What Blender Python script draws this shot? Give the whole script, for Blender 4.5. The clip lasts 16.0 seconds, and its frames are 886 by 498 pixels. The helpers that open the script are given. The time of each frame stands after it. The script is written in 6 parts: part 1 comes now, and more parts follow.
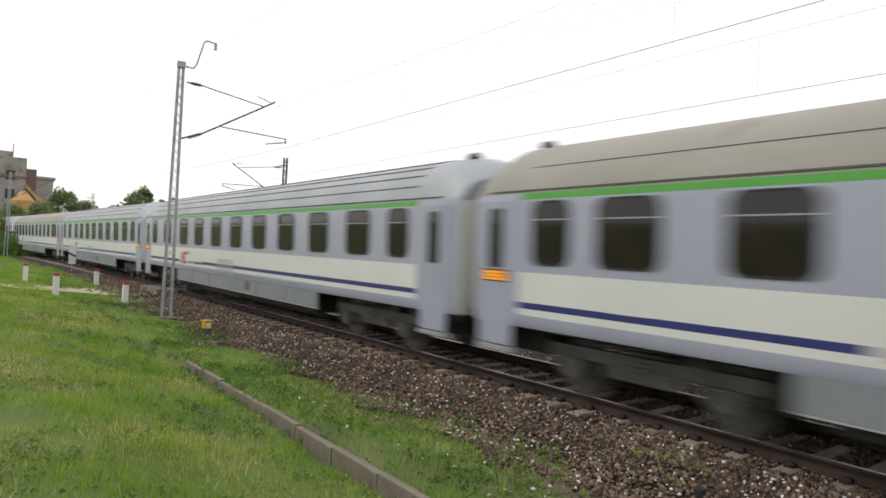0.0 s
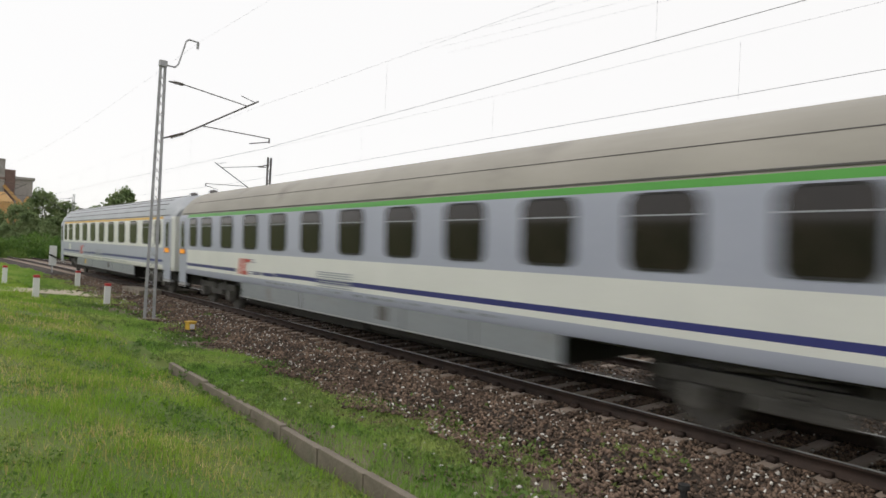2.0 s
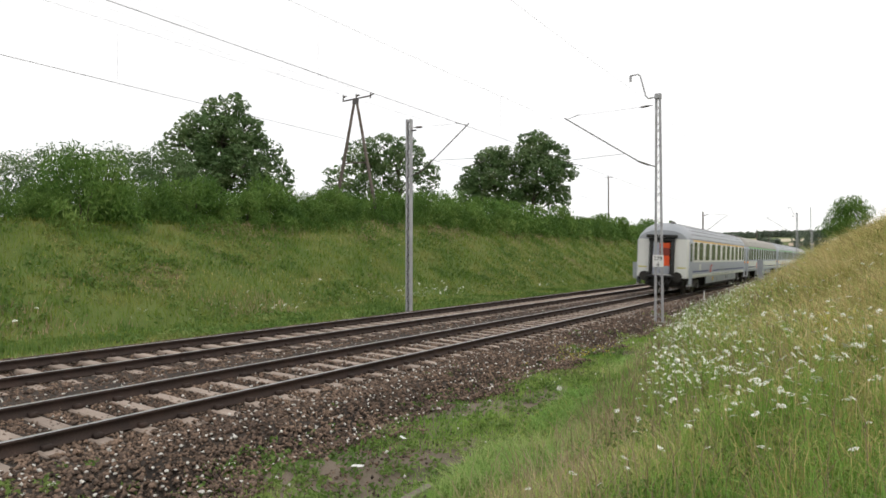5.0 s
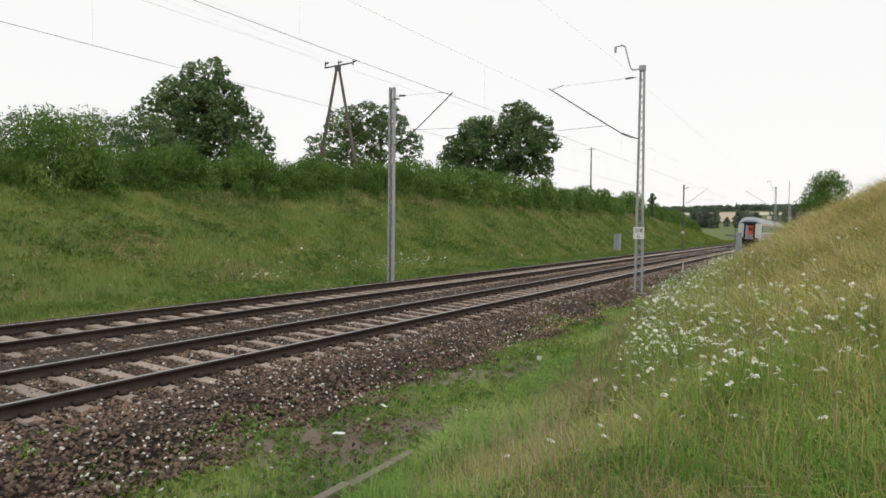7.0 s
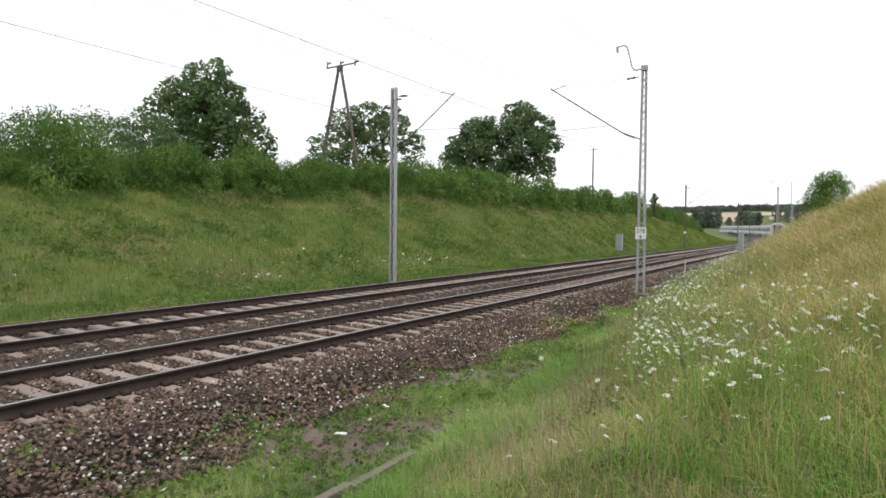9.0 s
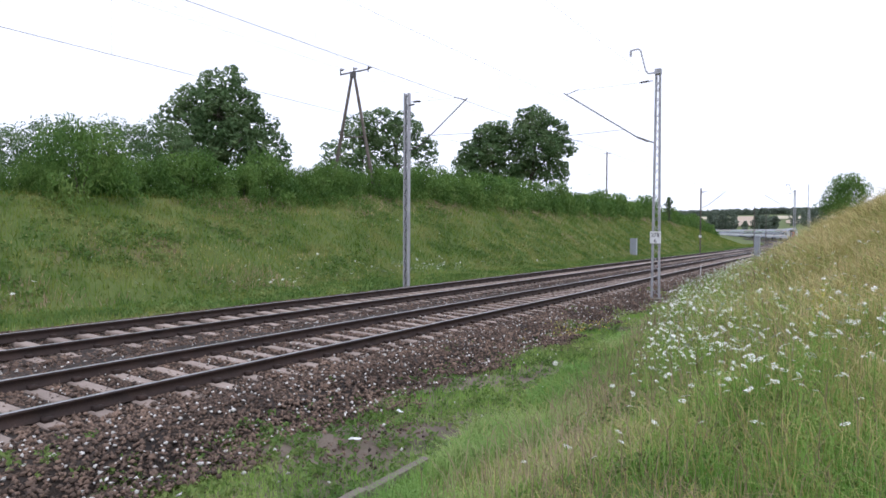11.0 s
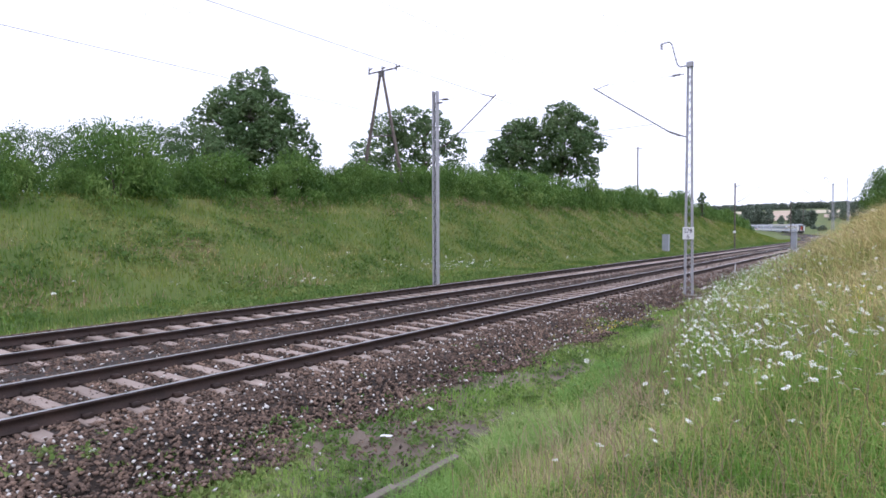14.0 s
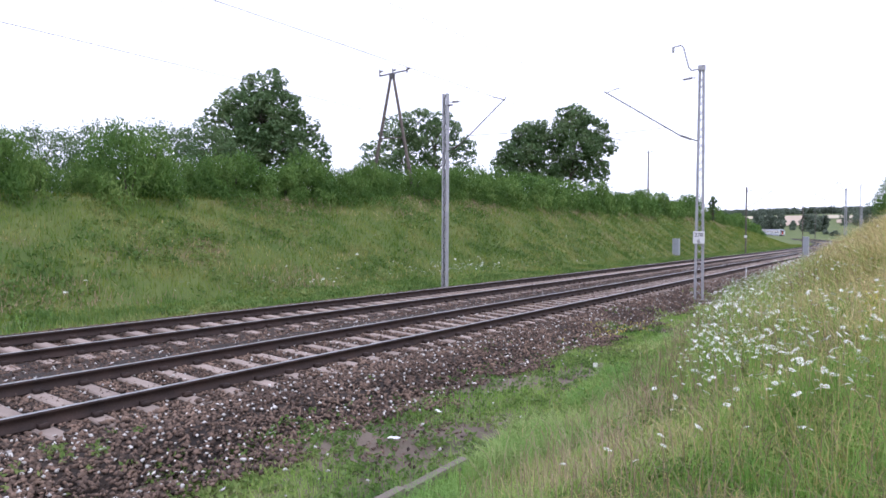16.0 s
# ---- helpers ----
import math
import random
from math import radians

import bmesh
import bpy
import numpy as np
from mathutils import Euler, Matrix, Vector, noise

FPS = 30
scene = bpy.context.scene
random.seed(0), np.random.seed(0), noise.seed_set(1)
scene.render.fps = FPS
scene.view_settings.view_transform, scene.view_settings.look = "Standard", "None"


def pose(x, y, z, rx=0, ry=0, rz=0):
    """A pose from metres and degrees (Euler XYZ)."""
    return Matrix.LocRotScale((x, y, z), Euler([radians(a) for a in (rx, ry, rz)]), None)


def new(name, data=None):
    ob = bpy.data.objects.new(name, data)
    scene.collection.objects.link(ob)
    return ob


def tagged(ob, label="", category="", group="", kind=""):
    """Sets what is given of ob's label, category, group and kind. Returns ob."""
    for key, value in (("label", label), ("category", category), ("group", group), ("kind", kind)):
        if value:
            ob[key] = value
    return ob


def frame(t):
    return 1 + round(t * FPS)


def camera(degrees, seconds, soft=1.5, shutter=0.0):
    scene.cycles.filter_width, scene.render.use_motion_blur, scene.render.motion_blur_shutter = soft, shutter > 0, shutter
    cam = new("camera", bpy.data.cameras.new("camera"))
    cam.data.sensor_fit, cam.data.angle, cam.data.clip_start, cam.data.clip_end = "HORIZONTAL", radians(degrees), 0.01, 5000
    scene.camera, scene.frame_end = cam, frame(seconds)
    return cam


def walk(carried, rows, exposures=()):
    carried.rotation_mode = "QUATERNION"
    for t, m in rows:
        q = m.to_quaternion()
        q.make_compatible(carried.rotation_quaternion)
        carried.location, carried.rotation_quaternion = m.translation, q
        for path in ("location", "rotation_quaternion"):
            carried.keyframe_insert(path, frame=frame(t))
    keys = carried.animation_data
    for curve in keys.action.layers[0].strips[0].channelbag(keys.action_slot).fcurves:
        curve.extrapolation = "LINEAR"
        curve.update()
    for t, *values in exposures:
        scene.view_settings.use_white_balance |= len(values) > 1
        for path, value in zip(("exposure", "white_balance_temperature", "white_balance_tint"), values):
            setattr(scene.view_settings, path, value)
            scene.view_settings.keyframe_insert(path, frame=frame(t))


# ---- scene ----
cam = camera(68.07, 16.0, soft=1.6, shutter=0.38)
EYE = (0.0, 0.0, 1.979)
TURNS = [
    (0.0, 144.18, 0.87, -3.10), (0.5, 144.06, 0.94, -3.33), (1.0, 143.95, 0.83, -3.76), (1.5, 143.02, 1.01, -3.61),
    (2.0, 142.90, 0.87, -2.78), (2.5, 142.56, 0.72, -2.64), (2.7, 141.70, 0.65, -2.26), (2.8, 138.80, 0.81, -2.2),
    (2.9, 133.60, 0.98, -2.07), (3.0, 125.04, 1.26, -1.86), (3.1, 114.2, 1.45, -1.46), (3.2, 102.8, 1.64, -1.0),
    (3.3, 91.3, 1.82, -0.5), (3.4, 79.8, 1.85, 0.2), (3.5, 68.40, 1.77, 0.45), (3.6, 58.8, 1.7, 0.25),
    (3.7, 50.5, 1.63, 0.2), (3.8, 41.6, 1.60, 0.34), (3.9, 36.43, 1.51, 0.33), (4.0, 33.1, 1.43, 0.5),
    (4.1, 32.5, 1.38, 0.5), (4.2, 32.11, 1.34, 0.3), (4.8, 31.5, 0.95, 0.0), (5.6, 30.8, 0.2, -0.3), (6.3, 30.17, -0.71, -0.43),
    (6.5, 30.05, -0.99, -0.25), (7.0, 29.85, -1.78, -0.58), (7.5, 29.91, -1.82, -0.76), (8.0, 29.90, -1.89, -0.66),
    (9.2, 30.05, -1.7, -0.55), (10.5, 30.68, -1.28, -0.40), (11.0, 31.18, -1.33, -0.32), (11.5, 31.51, -1.35, 0.07),
    (12.0, 32.02, -1.33, -0.06), (12.5, 32.44, -1.44, 0.39), (13.0, 32.86, -1.57, 0.36), (13.5, 33.34, -1.57, 0.31),
    (14.0, 33.73, -1.53, 0.18), (14.5, 34.07, -1.57, -0.35), (15.0, 34.15, -1.55, -0.11), (15.5, 34.30, -1.45, -0.17),
    (16.0, 34.54, -1.33, -0.27)]
walk(cam, [(t, pose(*EYE, 90 + p, r, y)) for t, y, p, r in TURNS],
     [(0.0, -0.12, 6800, 10), (0.5, -0.26, 6800, 10), (2.6, -0.24, 6800, 10), (3.6, -0.26, 6800, 10), (4.0, 0.02, 6800, 10), (6.3, -0.27, 6800, 10), (7.3, -0.24, 6800, 10), (8.2, -0.02, 6800, 10), (10.4, 0.0, 5880, 16), (12.5, 0.07, 5750, 21), (16.0, 0.25, 5650, 24)])

# ---- light: an overcast summer sky and a veiled sun ----
world = bpy.data.worlds.new("overcast_sky")
scene.world = world
world.use_nodes = True
wn = world.node_tree
wn.nodes.clear()
w_out = wn.nodes.new("ShaderNodeOutputWorld")
w_bg = wn.nodes.new("ShaderNodeBackground")
w_sky = wn.nodes.new("ShaderNodeTexSky")
w_sky.sky_type, w_sky.sun_disc = "NISHITA", False
w_sky.sun_elevation, w_sky.sun_rotation = radians(52), radians(150)
w_mix = wn.nodes.new("ShaderNodeMix")
w_mix.data_type = "RGBA"
w_mix.inputs["Factor"].default_value = 0.9
w_mix.inputs[7].default_value = (13.6, 13.8, 14.2, 1)
wn.links.new(w_sky.outputs[0], w_mix.inputs[6])
wn.links.new(w_mix.outputs[2], w_bg.inputs["Color"])
w_bg.inputs["Strength"].default_value = 0.09
wn.links.new(w_bg.outputs[0], w_out.inputs[0])
sun_data = bpy.data.lights.new("sun", "SUN")
sun_data.energy, sun_data.angle, sun_data.color = 0.8, radians(14), (1.0, 0.95, 0.87)
sun = new("sun", sun_data)
sun.rotation_euler = (radians(38), 0, radians(60))

# ---- materials ----
def material(name, rough=0.6, metal=0.0):
    m = bpy.data.materials.new(name)
    m.use_nodes = True
    b = m.node_tree.nodes["Principled BSDF"]
    b.inputs["Roughness"].default_value = rough
    b.inputs["Metallic"].default_value = metal
    return m, m.node_tree, b


def surface(name, a, b, scale=3.0, rough=0.6, metal=0.0, fine=40.0, bump=0.1, island=0.0, spots=None, piece=0.0):
    """A procedural surface: two colours mixed by coarse and fine noise, relief, and optional variation by piece."""
    m, tree, bsdf = material(name, rough, metal)
    N, L = tree.nodes, tree.links
    tc = N.new("ShaderNodeTexCoord")
    n1, n2 = N.new("ShaderNodeTexNoise"), N.new("ShaderNodeTexNoise")
    for n, s, d in ((n1, scale, 5.0), (n2, fine, 3.0)):
        n.inputs["Scale"].default_value, n.inputs["Detail"].default_value = s, d
        L.new(tc.outputs["Object"], n.inputs["Vector"])
    ramp = N.new("ShaderNodeMapRange")
    ramp.inputs["From Min"].default_value, ramp.inputs["From Max"].default_value = 0.35, 0.65
    mixn = N.new("ShaderNodeMath")
    mixn.operation = "MULTIPLY_ADD"
    mixn.inputs[1].default_value, mixn.inputs[2].default_value = 0.35, 0.0
    L.new(n2.outputs[0], mixn.inputs[0])
    add = N.new("ShaderNodeMath")
    add.operation = "MULTIPLY_ADD"
    add.inputs[1].default_value = 0.65
    L.new(n1.outputs[0], add.inputs[0])
    L.new(mixn.outputs[0], add.inputs[2])
    L.new(add.outputs[0], ramp.inputs[0])
    mix = N.new("ShaderNodeMix")
    mix.data_type = "RGBA"
    mix.inputs[6].default_value, mix.inputs[7].default_value = (*a, 1), (*b, 1)
    L.new(ramp.outputs[0], mix.inputs[0])
    col = mix.outputs[2]
    if spots:
        n3 = N.new("ShaderNodeTexNoise")
        n3.inputs["Scale"].default_value, n3.inputs["Detail"].default_value = spots[1], 4.0
        L.new(tc.outputs["Object"], n3.inputs["Vector"])
        r3 = N.new("ShaderNodeMapRange")
        r3.inputs["From Min"].default_value, r3.inputs["From Max"].default_value = spots[2], spots[2] + 0.12
        L.new(n3.outputs[0], r3.inputs[0])
        m3 = N.new("ShaderNodeMix")
        m3.data_type = "RGBA"
        m3.inputs[7].default_value = (*spots[0], 1)
        L.new(r3.outputs[0], m3.inputs[0])
        L.new(col, m3.inputs[6])
        col = m3.outputs[2]
    if island or piece:
        hs = N.new("ShaderNodeHueSaturation")
        src = N.new("ShaderNodeNewGeometry").outputs["Random Per Island"] if island else N.new("ShaderNodeObjectInfo").outputs["Random"]
        mr = N.new("ShaderNodeMapRange")
        w = island or piece
        mr.inputs["To Min"].default_value, mr.inputs["To Max"].default_value = 1 - w, 1 + w
        L.new(src, mr.inputs[0])
        L.new(mr.outputs[0], hs.inputs["Value"])
        L.new(col, hs.inputs["Color"])
        col = hs.outputs[0]
    L.new(col, bsdf.inputs["Base Color"])
    if bump:
        bp = N.new("ShaderNodeBump")
        bp.inputs["Strength"].default_value, bp.inputs["Distance"].default_value = bump, 0.02
        L.new(n2.outputs[0], bp.inputs["Height"])
        L.new(bp.outputs[0], bsdf.inputs["Normal"])
    return m


def leafy(name, a, b, c, rough=0.6):
    """Leaves and blades: three greens, one for each leaf by chance, and larger patches."""
    m, tree, bsdf = material(name, rough)
    N, L = tree.nodes, tree.links
    geo, tc = N.new("ShaderNodeNewGeometry"), N.new("ShaderNodeTexCoord")
    ramp = N.new("ShaderNodeValToRGB")
    e = ramp.color_ramp.elements
    e[0].color, e[1].color = (*a, 1), (*c, 1)
    mid = e.new(0.5)
    mid.color = (*b, 1)
    noi = N.new("ShaderNodeTexNoise")
    noi.inputs["Scale"].default_value, noi.inputs["Detail"].default_value = 0.5, 3.0
    L.new(tc.outputs["Object"], noi.inputs["Vector"])
    mx = N.new("ShaderNodeMath")
    mx.operation = "MULTIPLY_ADD"
    mx.inputs[1].default_value, mx.inputs[2].default_value = 0.5, -0.25
    L.new(geo.outputs["Random Per Island"], mx.inputs[0])
    ad = N.new("ShaderNodeMath")
    ad.operation = "ADD"
    mr = N.new("ShaderNodeMapRange")
    mr.inputs["From Min"].default_value, mr.inputs["From Max"].default_value = 0.3, 0.7
    L.new(noi.outputs[0], mr.inputs[0])
    L.new(mr.outputs[0], ad.inputs[0])
    L.new(mx.outputs[0], ad.inputs[1])
    L.new(ad.outputs[0], ramp.inputs[0])
    L.new(ramp.outputs[0], bsdf.inputs["Base Color"])
    bsdf.inputs["Specular IOR Level"].default_value = 0.25
    trans = N.new("ShaderNodeBsdfTranslucent")
    L.new(ramp.outputs[0], trans.inputs["Color"])
    ms = N.new("ShaderNodeMixShader")
    ms.inputs[0].default_value = 0.3
    L.new(bsdf.outputs[0], ms.inputs[1])
    L.new(trans.outputs[0], ms.inputs[2])
    L.new(ms.outputs[0], N["Material Output"].inputs["Surface"])
    return m


M_GROUND = surface("meadow_soil", (0.07, 0.118, 0.02), (0.13, 0.16, 0.038), 0.5, 0.95, 0, 18, 0.5, spots=((0.15, 0.13, 0.055), 0.35, 0.6))
# dirty bed, its colour darkened further to paint in shade under the train
M_BALLAST = surface("shade_dark_ballast_bed", (0.018, 0.013, 0.010), (0.05, 0.036, 0.026), 1.2, 0.95, 0, 30, 0.9)
M_STONE = surface("crushed_stone", (0.074, 0.049, 0.036), (0.2, 0.138, 0.1), 0.9, 0.9, 0, 25, 0.2, island=0.72)
M_WHITE_STONE = surface("pale_stone", (0.5, 0.48, 0.44), (0.68, 0.66, 0.62), 3, 0.85, 0, 30, 0.2, island=0.25)
M_SLEEPER = surface("concrete_sleeper", (0.27, 0.215, 0.178), (0.39, 0.32, 0.27), 2.5, 0.9, 0, 45, 0.3, piece=0.18)
M_RAIL = surface("rusty_rail", (0.026, 0.017, 0.014), (0.055, 0.033, 0.025), 3, 0.75, 0.2, 40, 0.2)
M_RAILTOP = surface("polished_rail_head", (0.42, 0.42, 0.43), (0.55, 0.55, 0.56), 5, 0.3, 0.9, 60, 0.02)
M_CONCRETE = surface("weathered_concrete", (0.14, 0.12, 0.095), (0.24, 0.205, 0.165), 1.6, 0.9, 0, 30, 0.4, spots=((0.12, 0.12, 0.08), 2.0, 0.56))
M_STEEL = surface("galvanised_steel", (0.34, 0.34, 0.36), (0.46, 0.46, 0.48), 2.5, 0.6, 0.2, 30, 0.1)
M_DARKSTEEL = surface("dark_steel", (0.09, 0.085, 0.085), (0.15, 0.14, 0.14), 3, 0.6, 0.3, 30, 0.1)
M_WIRE = surface("copper_wire", (0.07, 0.065, 0.06), (0.12, 0.11, 0.1), 1, 0.6, 0.4, 20, 0)
M_GRASS = leafy("lawn_grass", (0.165, 0.32, 0.035), (0.265, 0.42, 0.055), (0.40, 0.46, 0.115))
M_DRYGRASS = leafy("dry_tall_grass", (0.36, 0.34, 0.105), (0.56, 0.47, 0.2), (0.72, 0.59, 0.33))
M_GREENGRASS = leafy("green_tall_grass", (0.15, 0.30, 0.05), (0.275, 0.44, 0.09), (0.45, 0.53, 0.175))
M_LEAF = leafy("tree_leaves", (0.075, 0.138, 0.052), (0.122, 0.2, 0.078), (0.2, 0.27, 0.12))
M_SLOPE = leafy("slope_grass_blades", (0.10, 0.188, 0.022), (0.18, 0.248, 0.038), (0.31, 0.30, 0.095))
M_LUSH = leafy("lush_grass_blades", (0.15, 0.30, 0.06), (0.24, 0.405, 0.1), (0.4, 0.48, 0.18))
M_SEEDGRASS = leafy("reddish_seeding_grass", (0.31, 0.225, 0.145), (0.43, 0.32, 0.215), (0.54, 0.43, 0.3))
M_STALK = leafy("brown_stalks", (0.22, 0.17, 0.1), (0.34, 0.265, 0.165), (0.48, 0.385, 0.25))
M_BUSH = leafy("hedge_leaves", (0.062, 0.14, 0.028), (0.122, 0.225, 0.046), (0.225, 0.325, 0.085))
# paler than the other tree leaves: haze over these trees is painted in
M_HAZEWOOD = leafy("haze_paled_wood_leaves", (0.14, 0.20, 0.085), (0.21, 0.275, 0.125), (0.29, 0.345, 0.17))
M_BARK = surface("bark", (0.05, 0.04, 0.03), (0.11, 0.09, 0.07), 3, 0.95, 0, 20, 0.6)
M_POLE = surface("creosoted_pole", (0.10, 0.08, 0.07), (0.18, 0.15, 0.13), 2, 0.9, 0, 25, 0.3)
M_UMBEL = surface("white_umbel", (0.68, 0.70, 0.61), (0.83, 0.84, 0.77), 6, 0.8, 0, 30, 0.1)
M_WHITEPAINT = surface("white_paint", (0.70, 0.70, 0.69), (0.8, 0.8, 0.79), 2, 0.6, 0, 30, 0.05, spots=((0.55, 0.53, 0.48), 3.0, 0.62))
M_REDPAINT = surface("red_paint", (0.42, 0.03, 0.03), (0.55, 0.05, 0.05), 3, 0.55, 0, 30, 0.05)
M_BLACK = surface("black_rubber", (0.012, 0.012, 0.013), (0.03, 0.03, 0.03), 4, 0.7, 0, 40, 0.2)
M_YELLOW = surface("yellow_enamel", (0.55, 0.33, 0.03), (0.68, 0.43, 0.05), 4, 0.5, 0, 30, 0.1)
M_GREYBOX = surface("grey_cabinet_paint", (0.30, 0.32, 0.36), (0.38, 0.40, 0.44), 2, 0.5, 0, 25, 0.05)
# coach paints
M_CREAM = surface("ivory_coach_paint", (0.66, 0.67, 0.645), (0.73, 0.74, 0.71), 0.8, 0.38, 0, 12, 0.02)
M_LILAC = surface("grey_lilac_coach_paint", (0.345, 0.37, 0.46), (0.395, 0.42, 0.51), 0.8, 0.36, 0, 12, 0.02)
M_BLUE = surface("navy_stripe_paint", (0.025, 0.03, 0.15), (0.035, 0.04, 0.19), 1, 0.4, 0, 12, 0.02)
M_GREENSTRIPE = surface("green_stripe_paint", (0.06, 0.30, 0.04), (0.08, 0.36, 0.05), 1, 0.4, 0, 12, 0.02)
M_YELLOWSTRIPE = surface("yellow_stripe_paint", (0.55, 0.30, 0.01), (0.62, 0.36, 0.015), 1, 0.4, 0, 12, 0.02)
M_ROOFSILVER = surface("silver_roof_paint", (0.32, 0.345, 0.375), (0.41, 0.43, 0.465), 0.7, 0.5, 0.1, 10, 0.05, spots=((0.3, 0.3, 0.3), 0.9, 0.62))
M_ROOFBEIGE = surface("dusty_beige_roof_paint", (0.28, 0.265, 0.235), (0.355, 0.335, 0.3), 0.7, 0.6, 0, 10, 0.05, spots=((0.22, 0.205, 0.185), 0.9, 0.6))
M_SKIRT = surface("grey_skirt_paint", (0.2, 0.22, 0.24), (0.265, 0.285, 0.305), 0.7, 0.5, 0, 14, 0.05, spots=((0.2, 0.19, 0.18), 1.3, 0.6))
M_UNDER = surface("underframe_grime", (0.014, 0.013, 0.012), (0.035, 0.031, 0.028), 2, 0.8, 0.1, 25, 0.3)
M_BOGIE = surface("bogie_grime", (0.045, 0.042, 0.04), (0.14, 0.132, 0.122), 2.5, 0.65, 0.2, 25, 0.3)
# opaque glossy panes; the darkness of an unlit interior is in their colour
M_GLASS = surface("opaque_dark_window", (0.008, 0.006, 0.006), (0.022, 0.016, 0.014), 1.3, 0.06, 0, 4, 0.0)
M_LOGO_RED = surface("red_emblem_paint", (0.55, 0.05, 0.035), (0.62, 0.07, 0.05), 2, 0.4, 0, 12, 0.02)
M_DARKRED = surface("dark_red_blind", (0.16, 0.02, 0.012), (0.26, 0.035, 0.02), 2, 0.6, 0, 12, 0.1)
M_PALEYELLOW = surface("faded_yellow_paint", (0.52, 0.48, 0.16), (0.6, 0.56, 0.22), 3, 0.6, 0, 20, 0.05)
M_ORANGE = surface("orange_curtain", (0.72, 0.07, 0.015), (0.82, 0.12, 0.025), 2, 0.7, 0, 12, 0.1)
M_LED, _t, _b = material("amber_led", 0.5)
_b.inputs["Base Color"].default_value = (0.3, 0.12, 0.01, 1)
_b.inputs["Emission Color"].default_value = (1.0, 0.36, 0.02, 1)
_b.inputs["Emission Strength"].default_value = 0.9

# ---- the line: curvature by distance, a gentle S ----
S = np.arange(-320.0, 480.0, 2.0)
KNOTS = (-220, -110, -60, -20, 20, 60, 90, 120, 150, 180, 220, 260, 320, 400)
BEND = (-1.013, -1.04, -1.045, -1.187, 0.342, -0.632, 0.123, 0.612, 0.947, 1.363, 1.621, 1.61, 2.209, 3.047)
_k = np.interp(S, KNOTS, BEND) / 1000
_i0 = int(np.argmin(abs(S)))
TH = np.concatenate([[0], np.cumsum(_k[1:] + _k[:-1])])
TH -= TH[_i0]
TX = np.concatenate([[0], np.cumsum(-np.sin(TH[1:]) - np.sin(TH[:-1]))])
TY = np.concatenate([[0], np.cumsum(np.cos(TH[1:]) + np.cos(TH[:-1]))])
TX += -8.636 - TX[_i0]
TY -= TY[_i0]
CANT = -0.0405
FAR = -4.0


def grade(y):
    y = np.asarray(y, float)
    return -0.0022 * y + 1.3e-5 * np.clip(y, 0, 420) ** 2


def line_at(s, u=0.0, h=0.0):
    """A point of the line at distance s, u metres to the side (towards the lawn), h above the rails."""
    x, y, th = np.interp(s, S, TX), np.interp(s, S, TY), np.interp(s, S, TH)
    base = u if u > -2 else u - FAR
    lift = 0.0 if u > -2 else 0.04
    X = x + u * np.cos(th) - CANT * 0 + 0 * h
    return np.array([X, y + u * np.sin(th), grade(y) + CANT * base + h + lift])


def xc(y):
    return np.interp(y, TY, TX)


# ---- mesh helpers ----
def flat_mesh(name, V, F, mats, idx=None, smooth=False):
    """A mesh from arrays: V (n, 3), F (m, 3 or 4)."""
    V, F = np.asarray(V, np.float32), np.asarray(F, np.int32)
    me = bpy.data.meshes.new(name)
    me.vertices.add(len(V))
    me.vertices.foreach_set("co", V.ravel())
    k = F.shape[1]
    me.loops.add(F.size)
    me.loops.foreach_set("vertex_index", F.ravel())
    me.polygons.add(len(F))
    me.polygons.foreach_set("loop_start", np.arange(0, F.size, k, dtype=np.int32))
    for m in mats if isinstance(mats, (list, tuple)) else [mats]:
        me.materials.append(m)
    if idx is not None:
        me.polygons.foreach_set("material_index", np.asarray(idx, np.int32))
    me.update(calc_edges=True)
    if smooth:
        me.polygons.foreach_set("use_smooth", np.ones(len(F), bool))
    return me


def put(name, me, parent=None, label="", category="", kind="", group=""):
    ob = new(name, me)
    if parent is not None:
        ob.parent = parent
    return tagged(ob, label, category, group, kind)


def part(name, bm, mat, parent=None, label="", smooth=False):
    me = bpy.data.meshes.new(name)
    bm.to_mesh(me)
    bm.free()
    for m in mat if isinstance(mat, (list, tuple)) else [mat]:
        me.materials.append(m)
    if smooth:
        me.polygons.foreach_set("use_smooth", np.ones(len(me.polygons), bool))
    return put(name, me, parent, label)


def empty(name, x, y, z, label, category, kind="", group="", rz=0.0):
    ob = new(name)
    ob.matrix_basis = pose(x, y, z, 0, 0, rz)
    return tagged(ob, label, category, group, kind)


def box(bm, x0, x1, y0, y1, z0, z1, bevel=0.0):
    r = bmesh.ops.create_cube(bm, size=1.0)
    vs = r["verts"]
    for v in vs:
        v.co = Vector((x0 + (v.co.x + 0.5) * (x1 - x0), y0 + (v.co.y + 0.5) * (y1 - y0), z0 + (v.co.z + 0.5) * (z1 - z0)))
    if bevel:
        es = list({e for v in vs for e in v.link_edges})
        bmesh.ops.bevel(bm, geom=es, offset=bevel, segments=2, affect="EDGES", profile=0.6)
    return bm


def rod(bm, p, q, r, n=8, r2=None):
    p, q = Vector(p), Vector(q)
    d = q - p
    m = Matrix.Translation((p + q) / 2) @ d.to_track_quat("Z", "Y").to_matrix().to_4x4()
    bmesh.ops.create_cone(bm, cap_ends=True, segments=n, radius1=r, radius2=r if r2 is None else r2, depth=d.length, matrix=m)
    return bm


